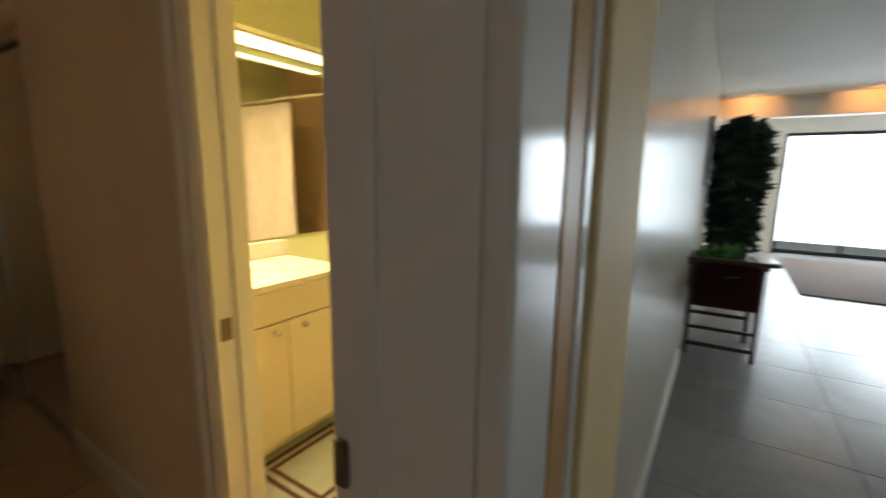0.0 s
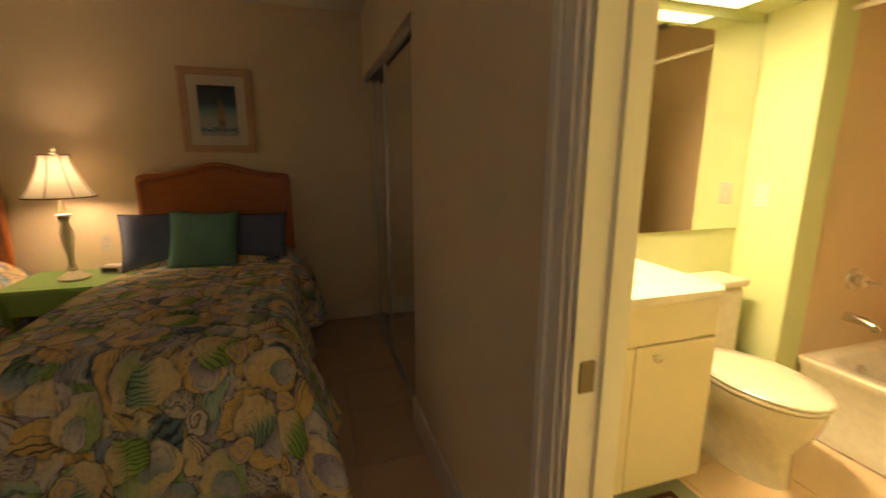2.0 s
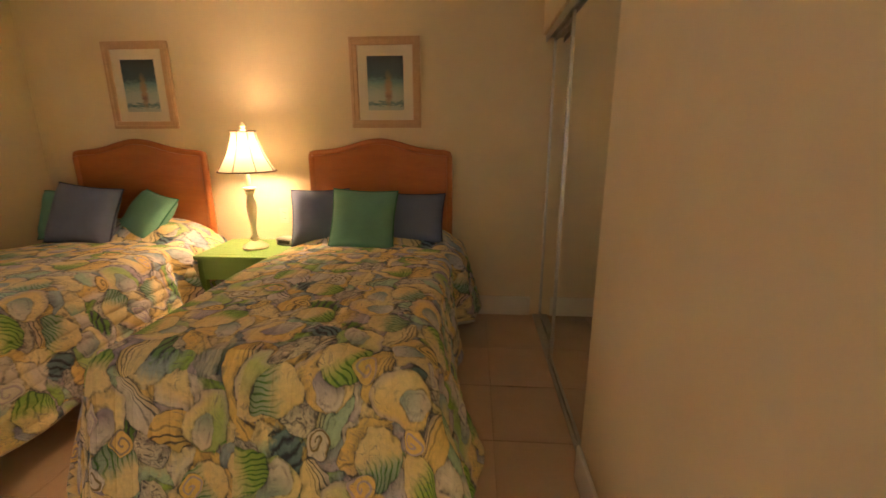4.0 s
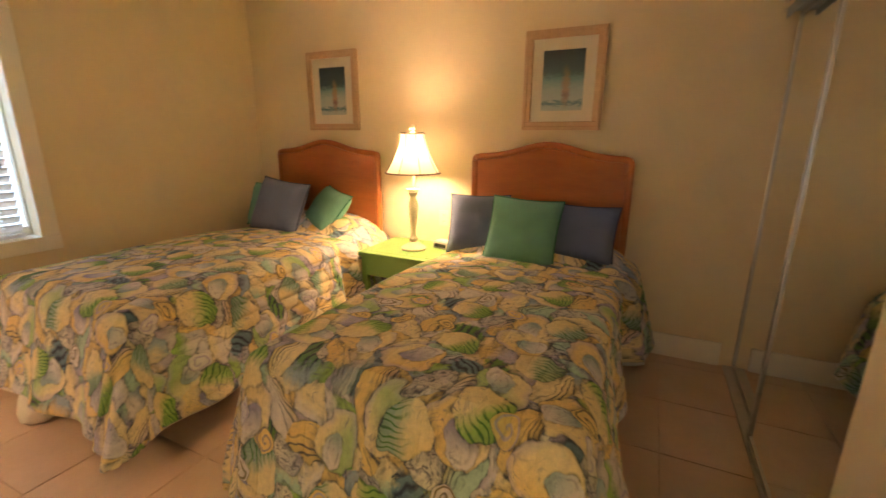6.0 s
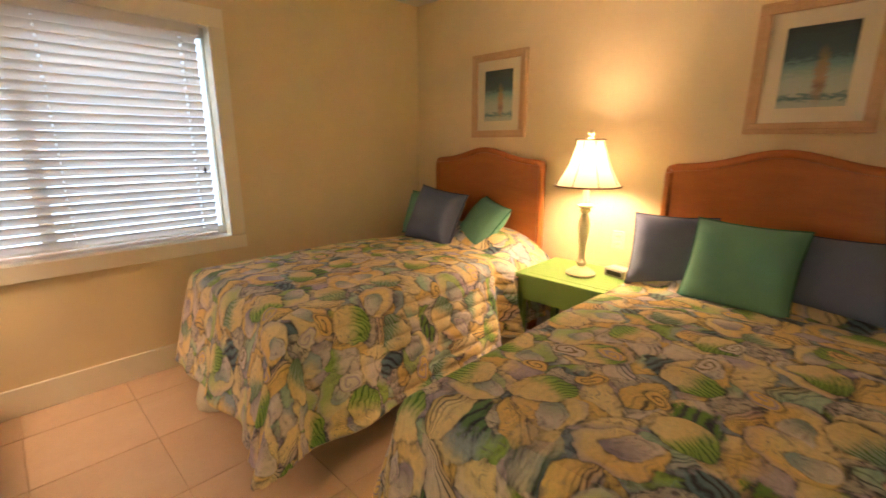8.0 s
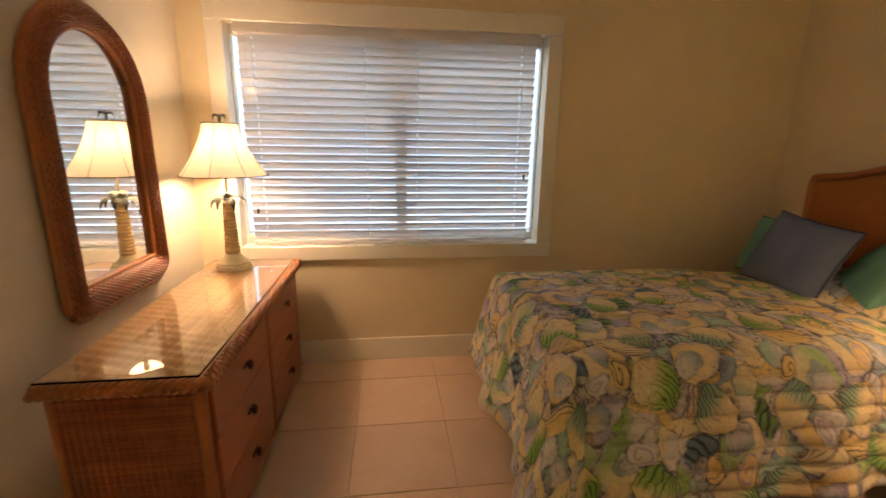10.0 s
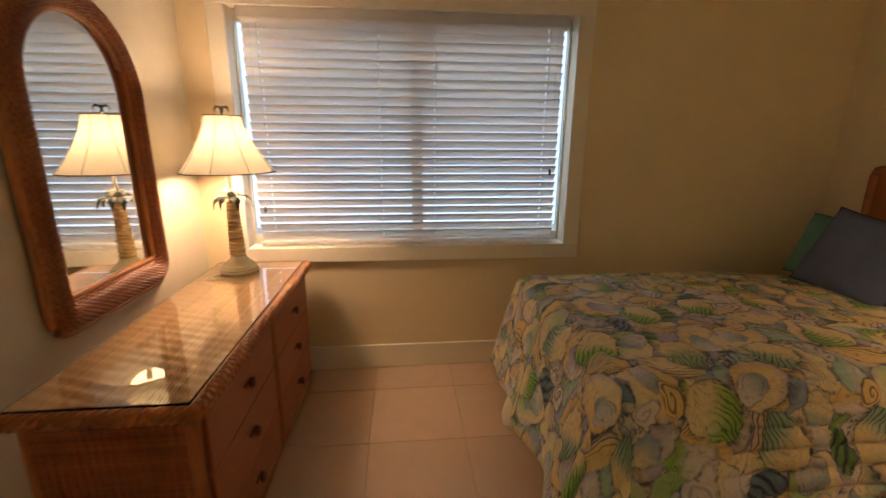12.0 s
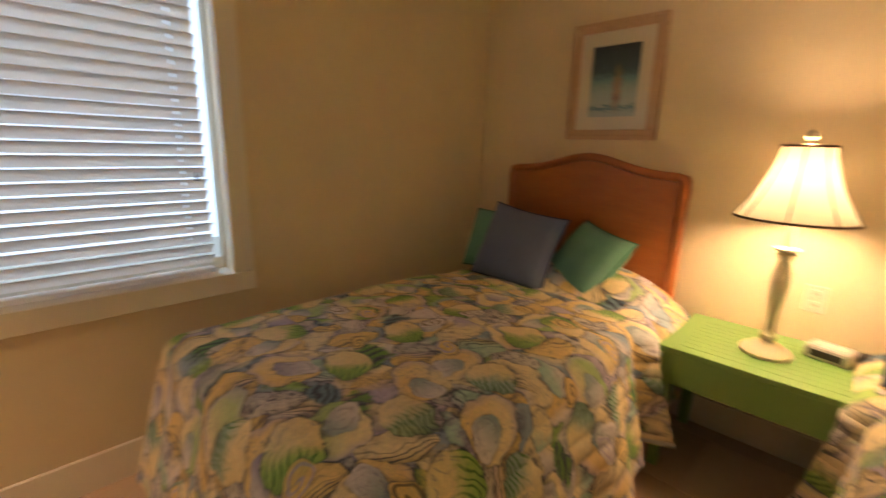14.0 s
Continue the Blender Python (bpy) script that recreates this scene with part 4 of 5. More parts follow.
def outlet(m, label):
    o = thing("wall_outlet", m, label, "outlet")
    part("plate", block(-0.036, 0, -0.058, 0.036, 0.006, 0.058, 0.003), WHITEPLASTIC, o)
    for z in (-0.024, 0.024):
        k = part("socket", block(-0.018, 0.0055, z - 0.016, 0.018, 0.009, z + 0.016, 0.002), WHITEPLASTIC, o)
        part("slot", boxes((-0.009, 0.0088, z - 0.006, -0.006, 0.0096, z + 0.006), (0.006, 0.0088, z - 0.006, 0.009, 0.0096, z + 0.006)), DARKSLOT, k)
    return o


outlet(pose(-4.0, -1.042, 0.757, 0, 0, -90), "ivory wall outlet plate above the nightstand")


# ---- pictures over the beds ----
def make_picture(m, label):
    W, H, F = 0.485, 0.59, 0.052
    p = thing("framed_picture", m, label, "picture", "matching framed prints")
    # local: y across, z up, x out of the wall; origin at the lower edge
    fr = [("frame_rail", (0.0, -W / 2, 0.0, 0.026, W / 2, F)), ("frame_rail", (0.0, -W / 2, H - F, 0.026, W / 2, H)), ("frame_stile", (0.0, -W / 2, F, 0.026, -W / 2 + F, H - F)), ("frame_stile", (0.0, W / 2 - F, F, 0.026, W / 2, H - F))]
    for n, b in fr:
        part(n, block(*b, 0.005, 2), FRAMEWOOD, p)
    bead = [("frame_bead", (0.024, -W / 2 + 0.012, 0.012, 0.030, W / 2 - 0.012, 0.024)), ("frame_bead", (0.024, -W / 2 + 0.012, H - 0.024, 0.030, W / 2 - 0.012, H - 0.012)), ("frame_bead", (0.024, -W / 2 + 0.012, 0.024, 0.030, -W / 2 + 0.024, H - 0.024)), ("frame_bead", (0.024, W / 2 - 0.024, 0.024, 0.030, W / 2 - 0.012, H - 0.024))]
    for n, b in bead:
        part(n, block(*b, 0.002), FRAMEWOOD, p)
    part("mat_board", boxes((0.004, -W / 2 + F, F, 0.012, W / 2 - F, H - F)), MATBOARD, p, "wide cream mat")
    bm = bmesh.new()
    uvl = bm.loops.layers.uv.new("UVMap")
    a0, a1, z0, z1 = -0.125, 0.125, 0.118, 0.470
    vs = [bm.verts.new((0.0135, y, z)) for y, z in ((a0, z0), (a1, z0), (a1, z1), (a0, z1))]
    f = bm.faces.new(vs)
    for lp, uv in zip(f.loops, ((0, 0), (1, 0), (1, 1), (0, 1))):
        lp[uvl].uv = uv
    part("print", bm, ART, p, "dark teal sea print with a small reddish shape")
    return p


make_picture(pose(-3.999, -0.232, 1.391), "pine-framed teal sea print with a cream mat above the bed")
make_picture(pose(-3.999, -2.008, 1.391), "pine-framed dark teal print with a cream mat above the bed")


# ---- closet ----
def mirror_door(x0, x1, y):
    d = thing("mirrored_closet_door", pose(0, y, 0), "sliding mirrored closet door with an aluminium frame", "closet door", "sliding mirrored closet doors")
    part("mirror", boxes((x0 + 0.025, -0.004, 0.04, x1 - 0.025, 0.004, 1.94)), MIRROR, d)
    for a, b in ((x0, x0 + 0.026), (x1 - 0.026, x1)):
        part("stile", block(a, -0.012, 0.018, b, 0.012, 1.952, 0.003), STEEL, d)
    for a, b in ((0.018, 0.045), (1.93, 1.952)):
        part("rail", block(x0 + 0.026, -0.011, a, x1 - 0.026, 0.011, b, 0.002), STEEL, d)
    return d


mirror_door(-3.26, -2.37, 0.868)
mirror_door(-3.985, -3.15, 0.905)
structure("trim_closet_track", boxes((-3.99, 0.842, 1.955, -2.365, 0.93, 1.975), (-3.99, 0.842, 1.925, -2.365, 0.846, 1.955)), STEEL, "aluminium sliding door track at the closet head")
structure("trim_closet_floor_track", boxes((-3.98, 0.845, 0.006, -2.365, 0.93, 0.016)), STEEL, "aluminium floor track")

def weave(place, length, width, pitch, stake, amp, seg=6, closed=False, lag=math.pi):
    """Wicker: strands that run along, over and under stakes; place(u, v, h) gives the point at u along, v across and h proud."""
    bm = bmesh.new()
    rows, n = max(2, round(width / pitch)), max(4, round(length / stake * seg))
    n -= n % 2
    rr = pitch * 0.56
    for j in range(rows):
        v = width * (j + 0.5) / rows
        rings = []
        for i in range(n if closed else n + 1):
            u = length * i / n
            h = amp * math.cos(math.pi * u / stake + lag * j)
            rings.append([bm.verts.new(place(u, v + rr * a, h + rr * b * 0.8)) for a, b in ((-1, 0), (-0.5, 0.9), (0.5, 0.9), (1, 0))])
        for a, b in zip(rings, rings[1:] + (rings[:1] if closed else [])):
            for q in range(3):
                bm.faces.new((a[q], a[q + 1], b[q + 1], b[q]))
    return bm


# ---- dresser, its glass, lamp and mirror ----
DX0, DX1, DY0, DY1 = -0.865, -0.400, -2.79, -1.45
dr = thing("wicker_dresser", pose(0, 0, 0), "honey-brown wicker dresser with six drawers under the mirror", "dresser")
part("carcass", block(DX0 + 0.028, DY0 + 0.03, 0.05, DX1, DY1 - 0.03, 0.665, 0.006), DRAWERWOOD, dr)
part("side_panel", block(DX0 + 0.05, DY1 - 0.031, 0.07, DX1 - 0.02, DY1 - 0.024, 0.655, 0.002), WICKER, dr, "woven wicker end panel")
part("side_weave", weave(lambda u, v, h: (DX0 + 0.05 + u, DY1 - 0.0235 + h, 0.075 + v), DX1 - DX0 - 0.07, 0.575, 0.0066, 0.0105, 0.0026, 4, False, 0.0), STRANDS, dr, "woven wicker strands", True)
part("side_panel", block(DX0 + 0.05, DY0 + 0.024, 0.07, DX1 - 0.02, DY0 + 0.031, 0.655, 0.002), WICKER, dr)
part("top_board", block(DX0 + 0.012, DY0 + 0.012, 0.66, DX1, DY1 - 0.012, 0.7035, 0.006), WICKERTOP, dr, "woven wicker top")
part("top_weave", weave(lambda u, v, h: (DX0 + 0.025 + v, DY0 + 0.02 + u, 0.7045 + h), DY1 - DY0 - 0.04, DX1 - DX0 - 0.03, 0.0105, 0.024, 0.0022, 6, False, 0.5), STRANDSTOP, dr, "woven honey wicker strands, lightened for the glass reflection", True)
for y in (DY0 + 0.035, DY1 - 0.035):
    for x in (DX0 + 0.042, DX1 - 0.025):
        part("corner_post", tube([(x, y, 0.0), (x, y, 0.665)], 0.019, 10), RATTAN_RED, dr, "", True)


def braid(p0, p1, r, n=60):
    """A plaited edge: two strands wound round one another."""
    p0, p1 = Vector(p0), Vector(p1)
    d = (p1 - p0).normalized()
    s = d.cross(Vector((0, 0, 1))).normalized()
    t = s.cross(d)
    bm = bmesh.new()
    turns = (p1 - p0).length / 0.05
    for ph in (0, math.pi):
        tube([p0 + (p1 - p0) * (i / n) + r * 0.55 * (math.cos(ph + 2 * math.pi * turns * i / n) * s + math.sin(ph + 2 * math.pi * turns * i / n) * t) for i in range(n + 1)], r * 0.72, 7, bm=bm)
    return bm


ZB = 0.690
part("braided_edge", braid((DX0 + 0.004, DY0, ZB), (DX0 + 0.004, DY1, ZB), 0.020, 150), RATTAN_RED, dr, "plaited rattan edge", True)
part("braided_edge", braid((DX0 + 0.004, DY1, ZB), (DX1, DY1, ZB), 0.020, 70), RATTAN_RED, dr, "", True)
part("braided_edge", braid((DX0 + 0.004, DY0, ZB), (DX1, DY0, ZB), 0.020, 70), RATTAN_RED, dr, "", True)
mid = (DY0 + DY1) / 2
for c0, c1 in ((DY0 + 0.055, mid - 0.025), (mid + 0.025, DY1 - 0.055)):
    for r in range(3):
        z0 = 0.085 + r * 0.19
        d = part("drawer_front", block(DX0 + 0.012, c0, z0, DX0 + 0.030, c1, z0 + 0.187, 0.003, 1), DRAWERWOOD, dr)
        yc = (c0 + c1) / 2
        zc = z0 + 0.10
        k = lathe([(0.006, 0.0), (0.007, 0.010), (0.017, 0.014), (0.019, 0.022), (0.012, 0.028), (0.001, 0.029)], 14)
        bmesh.ops.transform(k, matrix=pose(DX0 + 0.012, yc, zc, 0, -90, 0), verts=k.verts)
        part("knob", k, DARKPULL, d, "dark rattan knob", True)
        part("knob_tie", boxes((DX0 + 0.004, yc - 0.030, zc - 0.004, DX0 + 0.012, yc + 0.030, zc + 0.004), bevel=0.002), DARKPULL, d)
part("centre_stile", tube([(DX0 + 0.022, mid, 0.06), (DX0 + 0.022, mid, 0.665)], 0.015, 10), RATTAN_RED, dr, "", True)
part("base_rail", tube([(DX0 + 0.024, DY0 + 0.04, 0.06), (DX0 + 0.024, DY1 - 0.04, 0.06)], 0.015, 10), RATTAN_RED, dr, "", True)
gl = part("glass_top", block(DX0 + 0.022, DY0 + 0.02, 0.7115, DX1 - 0.004, DY1 - 0.005, 0.7185, 0.001), GLASS, None)
gl.visible_shadow = False
tagged(gl, "clear protective glass sheet on the wicker dresser top", "glass top")

dl = thing("palm_lamp", pose(-0.57, -2.60, 0.719), "cream palm-trunk table lamp, lit, on the dresser", "lamp")
part("base", lathe([(0.086, 0.0), (0.090, 0.008), (0.084, 0.016), (0.088, 0.022), (0.078, 0.03), (0.080, 0.036), (0.062, 0.046), (0.058, 0.052), (0.042, 0.066), (0.036, 0.08)], 30), LAMPCREAM, dl, "stepped round base", True)
trunk = [(0.034, 0.08)]
for i in range(15):
    z = 0.085 + i * 0.0178
    w = 0.0365 - 0.010 * i / 15
    trunk += [(w * 0.90, z), (w * 1.08, z + 0.011), (w * 0.92, z + 0.0155)]
part("trunk", lathe(trunk, 22), PALMBARK, dl, "ringed palm trunk", True)


def frond(length, droop, width, lift):
    bm = bmesh.new()
    n = 9
    spine, l, r = [], [], []
    for i in range(n + 1):
        t = i / n
        x = length * math.sin(t * 1.5) / math.sin(1.5)
        z = lift * math.sin(t * math.pi * 0.9) - droop * t * t
        w = width * math.sin(math.pi * (0.12 + 0.88 * t) ** 0.8) * (0.72 if i % 2 else 1.0)
        spine.append(bm.verts.new((x, 0, z + 0.004)))
        l.append(bm.verts.new((x, w, z - 0.005)))
        r.append(bm.verts.new((x, -w, z - 0.005)))
    for i in range(n):
        bm.faces.new((spine[i], spine[i + 1], l[i + 1], l[i]))
        bm.faces.new((spine[i], r[i], r[i + 1], spine[i + 1]))
    bmesh.ops.solidify(bm, geom=bm.faces, thickness=0.003)
    return bm


for k in range(9):
    bm = frond(0.092, 0.040, 0.026, 0.032)
    bmesh.ops.transform(bm, matrix=pose(0, 0, 0.36, 0, rng.uniform(-10, 10), k * 40 + rng.uniform(-6, 6)), verts=bm.verts)
    part("frond", bm, PALMLEAF if k % 4 else PALMWHITE, dl, "", True)
for k in range(6):
    bm = frond(0.055, 0.018, 0.020, 0.034)
    bmesh.ops.transform(bm, matrix=pose(0, 0, 0.367, 0, -22, k * 60 + 20), verts=bm.verts)
    part("frond", bm, PALMWHITE, dl, "", True)
part("stem", lathe([(0.010, 0.33), (0.009, 0.52), (0.014, 0.53), (0.014, 0.57)], 14), PALMWHITE, dl, "", True)
part("bulb", lathe([(0.012, 0.57), (0.014, 0.59), (0.026, 0.62), (0.03, 0.65), (0.022, 0.675), (0.001, 0.686)], 16), BULB, dl, "lit bulb", True).visible_shadow = False
shade_parts(dl, 0.208, 0.082, 0.490, 0.745, 8, 1.5, 0.0026, 0.0011)
part("finial_stem", lathe([(0.004, 0.745), (0.008, 0.755), (0.004, 0.775)], 10), PALMLEAF, dl)
for k in range(6):
    bm = frond(0.036, 0.020, 0.008, 0.016)
    bmesh.ops.transform(bm, matrix=pose(0, 0, 0.775, 0, 0, k * 60), verts=bm.verts)
    part("finial_frond", bm, PALMLEAF, dl, "", True)

cord = thing("lamp_cord", pose(0, 0, 0.7205), "thin clear lamp cord looped on the dresser top", "cable")
part("cord", tube([(-0.53 + 0.075 * math.cos(a * 0.32) + 0.02 * math.sin(a * 0.2), -2.50 + 0.045 * math.sin(a * 0.32), 0.002) for a in range(24)], 0.0025, 6), WHITEPLASTIC, cord, "", True)

# arched wicker mirror on the east wall
mir = thing("wicker_mirror", pose(-0.303, -2.088, 0.752), "arched wall mirror in a thick red-brown wicker frame", "mirror")
MW, MH, FW, FZ = 0.655, 1.095, 0.0855, 0.112


def arch(w, h, z0, n=20, rb=0.02):
    """Upright sides, a half-elliptic head and rounded lower corners."""
    spring = h - w * 0.52
    foot = [(rb - rb * math.sin(radians(a)), rb - rb * math.cos(radians(a))) for a in (0, 22, 45, 68, 90)]
    pts = [(-w / 2 + a, z0 + b) for a, b in foot] + [(-w / 2, z0 + (spring - z0) * 0.5), (-w / 2, spring)]
    for i in range(1, n):
        a = math.pi - math.pi * i / n
        pts.append((w / 2 * math.cos(a), spring + (h - spring) * math.sin(a)))
    return pts + [(w / 2, spring), (w / 2, z0 + (spring - z0) * 0.5)] + [(w / 2 - a, z0 + b) for a, b in reversed(foot)]


def wicker_frame(w, h, fw, depth):
    """A rounded cross-section swept round the arch."""
    outer, inner = arch(w, h, 0.0, 20, 0.075), arch(w - 2 * fw, h - fw, FZ)
    bm = bmesh.new()
    rows = []
    for o, i in zip(outer, inner):
        row = []
        for k in range(9):
            t = k / 8
            b = math.sin(math.pi * t) ** 0.6
            row.append(bm.verts.new((-0.004 - depth * b, o[0] + (i[0] - o[0]) * t, o[1] + (i[1] - o[1]) * t)))
        rows.append(row)
    rows.append(rows[0])
    for a, b in zip(rows, rows[1:]):
        for k in range(8):
            bm.faces.new((a[k], a[k + 1], b[k + 1], b[k]))
    return bm


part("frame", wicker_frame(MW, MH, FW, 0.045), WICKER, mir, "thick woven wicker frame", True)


def along_arch(pts_o, pts_i, depth):
    """A map from a length round the frame, a share across it and a height to a point on its rounded face."""
    mids = [((o[0] + i[0]) / 2, (o[1] + i[1]) / 2) for o, i in zip(pts_o, pts_i)]
    n = len(mids)
    runs = [0.0]
    for a in range(n):
        p, q = mids[a], mids[(a + 1) % n]
        runs.append(runs[-1] + math.hypot(q[0] - p[0], q[1] - p[1]))

    def place(u, v, h):
        u = u % runs[-1]
        a = max(i for i in range(n) if runs[i] <= u)
        f = (u - runs[a]) / (runs[a + 1] - runs[a])
        b = (a + 1) % n
        o = [pts_o[a][c] + (pts_o[b][c] - pts_o[a][c]) * f for c in (0, 1)]
        i = [pts_i[a][c] + (pts_i[b][c] - pts_i[a][c]) * f for c in (0, 1)]
        t = min(0.995, max(0.005, v / 0.13))
        return (-0.004 - depth * math.sin(math.pi * t) ** 0.6 - h, o[0] + (i[0] - o[0]) * t, o[1] + (i[1] - o[1]) * t)
    return place, runs[-1]


_place, _round = along_arch(arch(MW, MH, 0.0, 20, 0.075), arch(MW - 2 * FW, MH - FW, FZ), 0.0455)
part("frame_weave", weave(_place, _round, 0.13, 0.0080, _round / 190, 0.0036, 4, True), STRANDS, mir, "woven red-brown wicker strands", True)
part("inner_bead", tube([(-0.018, y, z) for y, z in arch(MW - 2 * FW, MH - FW, FZ)], 0.009, 8, True), RATTAN_RED, mir, "", True)
part("outer_bead", tube([(-0.012, y, z) for y, z in arch(MW, MH, 0.0, 20, 0.075)], 0.012, 8, True), RATTAN_RED, mir, "", True)
bm = bmesh.new()
bm.faces.new([bm.verts.new((-0.010, y, z)) for y, z in arch(MW - 2 * FW + 0.016, MH - FW + 0.008, FZ - 0.008)])
part("mirror_glass", bm, MIRROR, mir)
bm = bmesh.new()
bm.faces.new([bm.verts.new((-0.004, y, z)) for y, z in arch(MW - 0.02, MH - 0.01, 0.01, 20, 0.075)])
part("backing", bm, DARKSLOT, mir)

# ---- bathroom ----
van = thing("vanity_cabinet", pose(0, 0, 0), "cream two-door bathroom vanity cabinet", "vanity")
VX, VY0, VY1 = -1.545, 0.96, 1.80
part("body", boxes((-2.055, VY0, 0.09, VX, VY1, 0.855)), VANITYPAINT, van)
part("toe_kick", boxes((-2.05, VY0 + 0.01, 0.0, VX - 0.06, VY1 - 0.01, 0.09)), VANITYPAINT, van)
part("false_front", block(VX, VY0 + 0.005, 0.70, VX + 0.018, VY1 - 0.003, 0.85, 0.003), VANITYPAINT, van)
for a, b, ky in ((VY0 + 0.005, 1.425, 1.35), (1.43, VY1 - 0.003, 1.505)):
    d = part("door", block(VX, a, 0.10, VX + 0.018, b, 0.692, 0.003), VANITYPAINT, van)
    k = lathe([(0.005, 0.0), (0.006, 0.012), (0.015, 0.018), (0.016, 0.026), (0.001, 0.031)], 14)
    bmesh.ops.transform(k, matrix=pose(VX + 0.018, ky, 0.655, 0, 90, 0), verts=k.verts)
    part("knob", k, CHROME, d, "round metal knob", True)
ct = thing("washbasin_counter", pose(0, 0, 0), "cream cultured marble vanity top with an oval basin", "countertop")


def counter():
    """A slab with an oval bowl sunk into it."""
    x0, x1, y0, y1, zt = -2.057, -1.505, 0.947, 1.825, 0.887
    cx, cy, rx, ry = -1.80, 1.385, 0.17, 0.22
    bm = bmesh.new()
    n = 48
    rings = []
    for k in range(n):
        a = 2 * math.pi * k / n
        c, s = math.cos(a), math.sin(a)
        sx = (x1 - cx if c > 0 else cx - x0) / max(abs(c), 1e-6)
        sy = (y1 - cy if s > 0 else cy - y0) / max(abs(s), 1e-6)
        m = min(sx, sy)
        col = [bm.verts.new((cx + m * c, cy + m * s, 0.857)), bm.verts.new((cx + m * c, cy + m * s, zt))]
        for q, dz in ((1.06, 0.0), (1.0, -0.008), (0.85, -0.06), (0.55, -0.10), (0.2, -0.115)):
            col.append(bm.verts.new((cx + rx * q * c, cy + ry * q * s, zt + dz)))
        rings.append(col)
    for a, b in zip(rings, rings[1:] + rings[:1]):
        for i in range(len(a) - 1):
            bm.faces.new((a[i], b[i], b[i + 1], a[i + 1]))
    bm.faces.new([c[-1] for c in rings])
    return bm


part("slab", counter(), PORCELAIN, ct, "", False)
part("backsplash", block(-2.058, 0.950, 0.888, -2.039, 1.825, 0.985, 0.004), PORCELAIN, ct)
part("faucet", boxes((-2.02, 1.33, 0.887, -1.98, 1.44, 0.905), (-2.01, 1.375, 0.905, -1.99, 1.395, 0.97), (-2.01, 1.375, 0.955, -1.90, 1.395, 0.97), bevel=0.006), CHROME, ct, "chrome faucet")
bmirr = tagged(part("bathroom_mirror", boxes((-2.059, 0.96, 1.0, -2.050, 2.496, 1.985)), MIRROR, None), "large frameless wall mirror above the vanity", "mirror")
vl = thing("vanity_light", pose(-1.93, 1.62, 2.03), "long glowing fluorescent panel under the vanity soffit", "light fixture")
part("housing", boxes((-0.105, -0.66, -0.010, -0.09, 0.66, 0.0), (0.09, -0.66, -0.010, 0.105, 0.66, 0.0), (-0.09, -0.66, -0.010, 0.09, -0.645, 0.0), (-0.09, 0.645, -0.010, 0.09, 0.66, 0.0)), WHITEPLASTIC, vl)
part("diffuser", block(-0.09, -0.645, -0.012, 0.09, 0.645, 0.0, 0.003), glow("lit_diffuser", (1.0, 0.90, 0.58), 6.0), vl, "glowing acrylic diffuser")
sw = thing("light_switch", pose(-1.95, 2.50, 1.175), "ivory light switch plate beside the mirror", "switch")
part("plate", block(-0.036, -0.006, -0.058, 0.036, 0, 0.058, 0.003), WHITEPLASTIC, sw)
part("rocker", block(-0.016, -0.010, -0.032, 0.016, -0.0055, 0.032, 0.002), WHITEPLASTIC, sw)


def oval(rx, ry, z, cx, n=32, squash=1.0):
    return [(cx + rx * math.cos(2 * math.pi * k / n) * (1.0 if math.cos(2 * math.pi * k / n) > 0 else squash), ry * math.sin(2 * math.pi * k / n), z) for k in range(n)]


def loft(rows):
    bm = bmesh.new()
    vs = [[bm.verts.new(p) for p in row] for row in rows]
    n = len(rows[0])
    for a, b in zip(vs, vs[1:]):
        for i in range(n):
            bm.faces.new((a[i], a[(i + 1) % n], b[(i + 1) % n], b[i]))
    bm.faces.new(list(reversed(vs[0])))
    bm.faces.new(vs[-1])
    return bm


wc = thing("toilet", pose(-2.12, 2.18, 0), "cream porcelain toilet with its lid down", "toilet")
part("bowl", loft([oval(0.27, 0.12, 0.0, 0.42), oval(0.265, 0.115, 0.06, 0.42), oval(0.25, 0.115, 0.16, 0.43), oval(0.27, 0.15, 0.26, 0.47), oval(0.275, 0.178, 0.34, 0.49), oval(0.28, 0.185, 0.385, 0.495), oval(0.27, 0.175, 0.392, 0.495)]), PORCELAIN, wc, "", True)
part("tank", block(0.067, -0.21, 0.36, 0.24, 0.21, 0.735, 0.03, 3), PORCELAIN, wc)
part("tank_lid", block(0.062, -0.222, 0.736, 0.25, 0.222, 0.775, 0.012, 2), PORCELAIN, wc)
part("seat", loft([oval(0.275, 0.185, 0.393, 0.50), oval(0.28, 0.19, 0.402, 0.50), oval(0.278, 0.188, 0.410, 0.50)]), PORCELAIN, wc, "", True)
part("lid", loft([oval(0.278, 0.188, 0.413, 0.50), oval(0.282, 0.192, 0.424, 0.50), oval(0.268, 0.180, 0.436, 0.50), oval(0.20, 0.12, 0.441, 0.50)]), PORCELAIN, wc, "closed lid", True)
part("flush_handle", boxes((0.24, -0.17, 0.66, 0.255, -0.10, 0.68), bevel=0.004), CHROME, wc)

tub = thing("bathtub", pose(0, 0, 0), "cream enamel alcove bathtub beside the shower curtain", "bathtub")


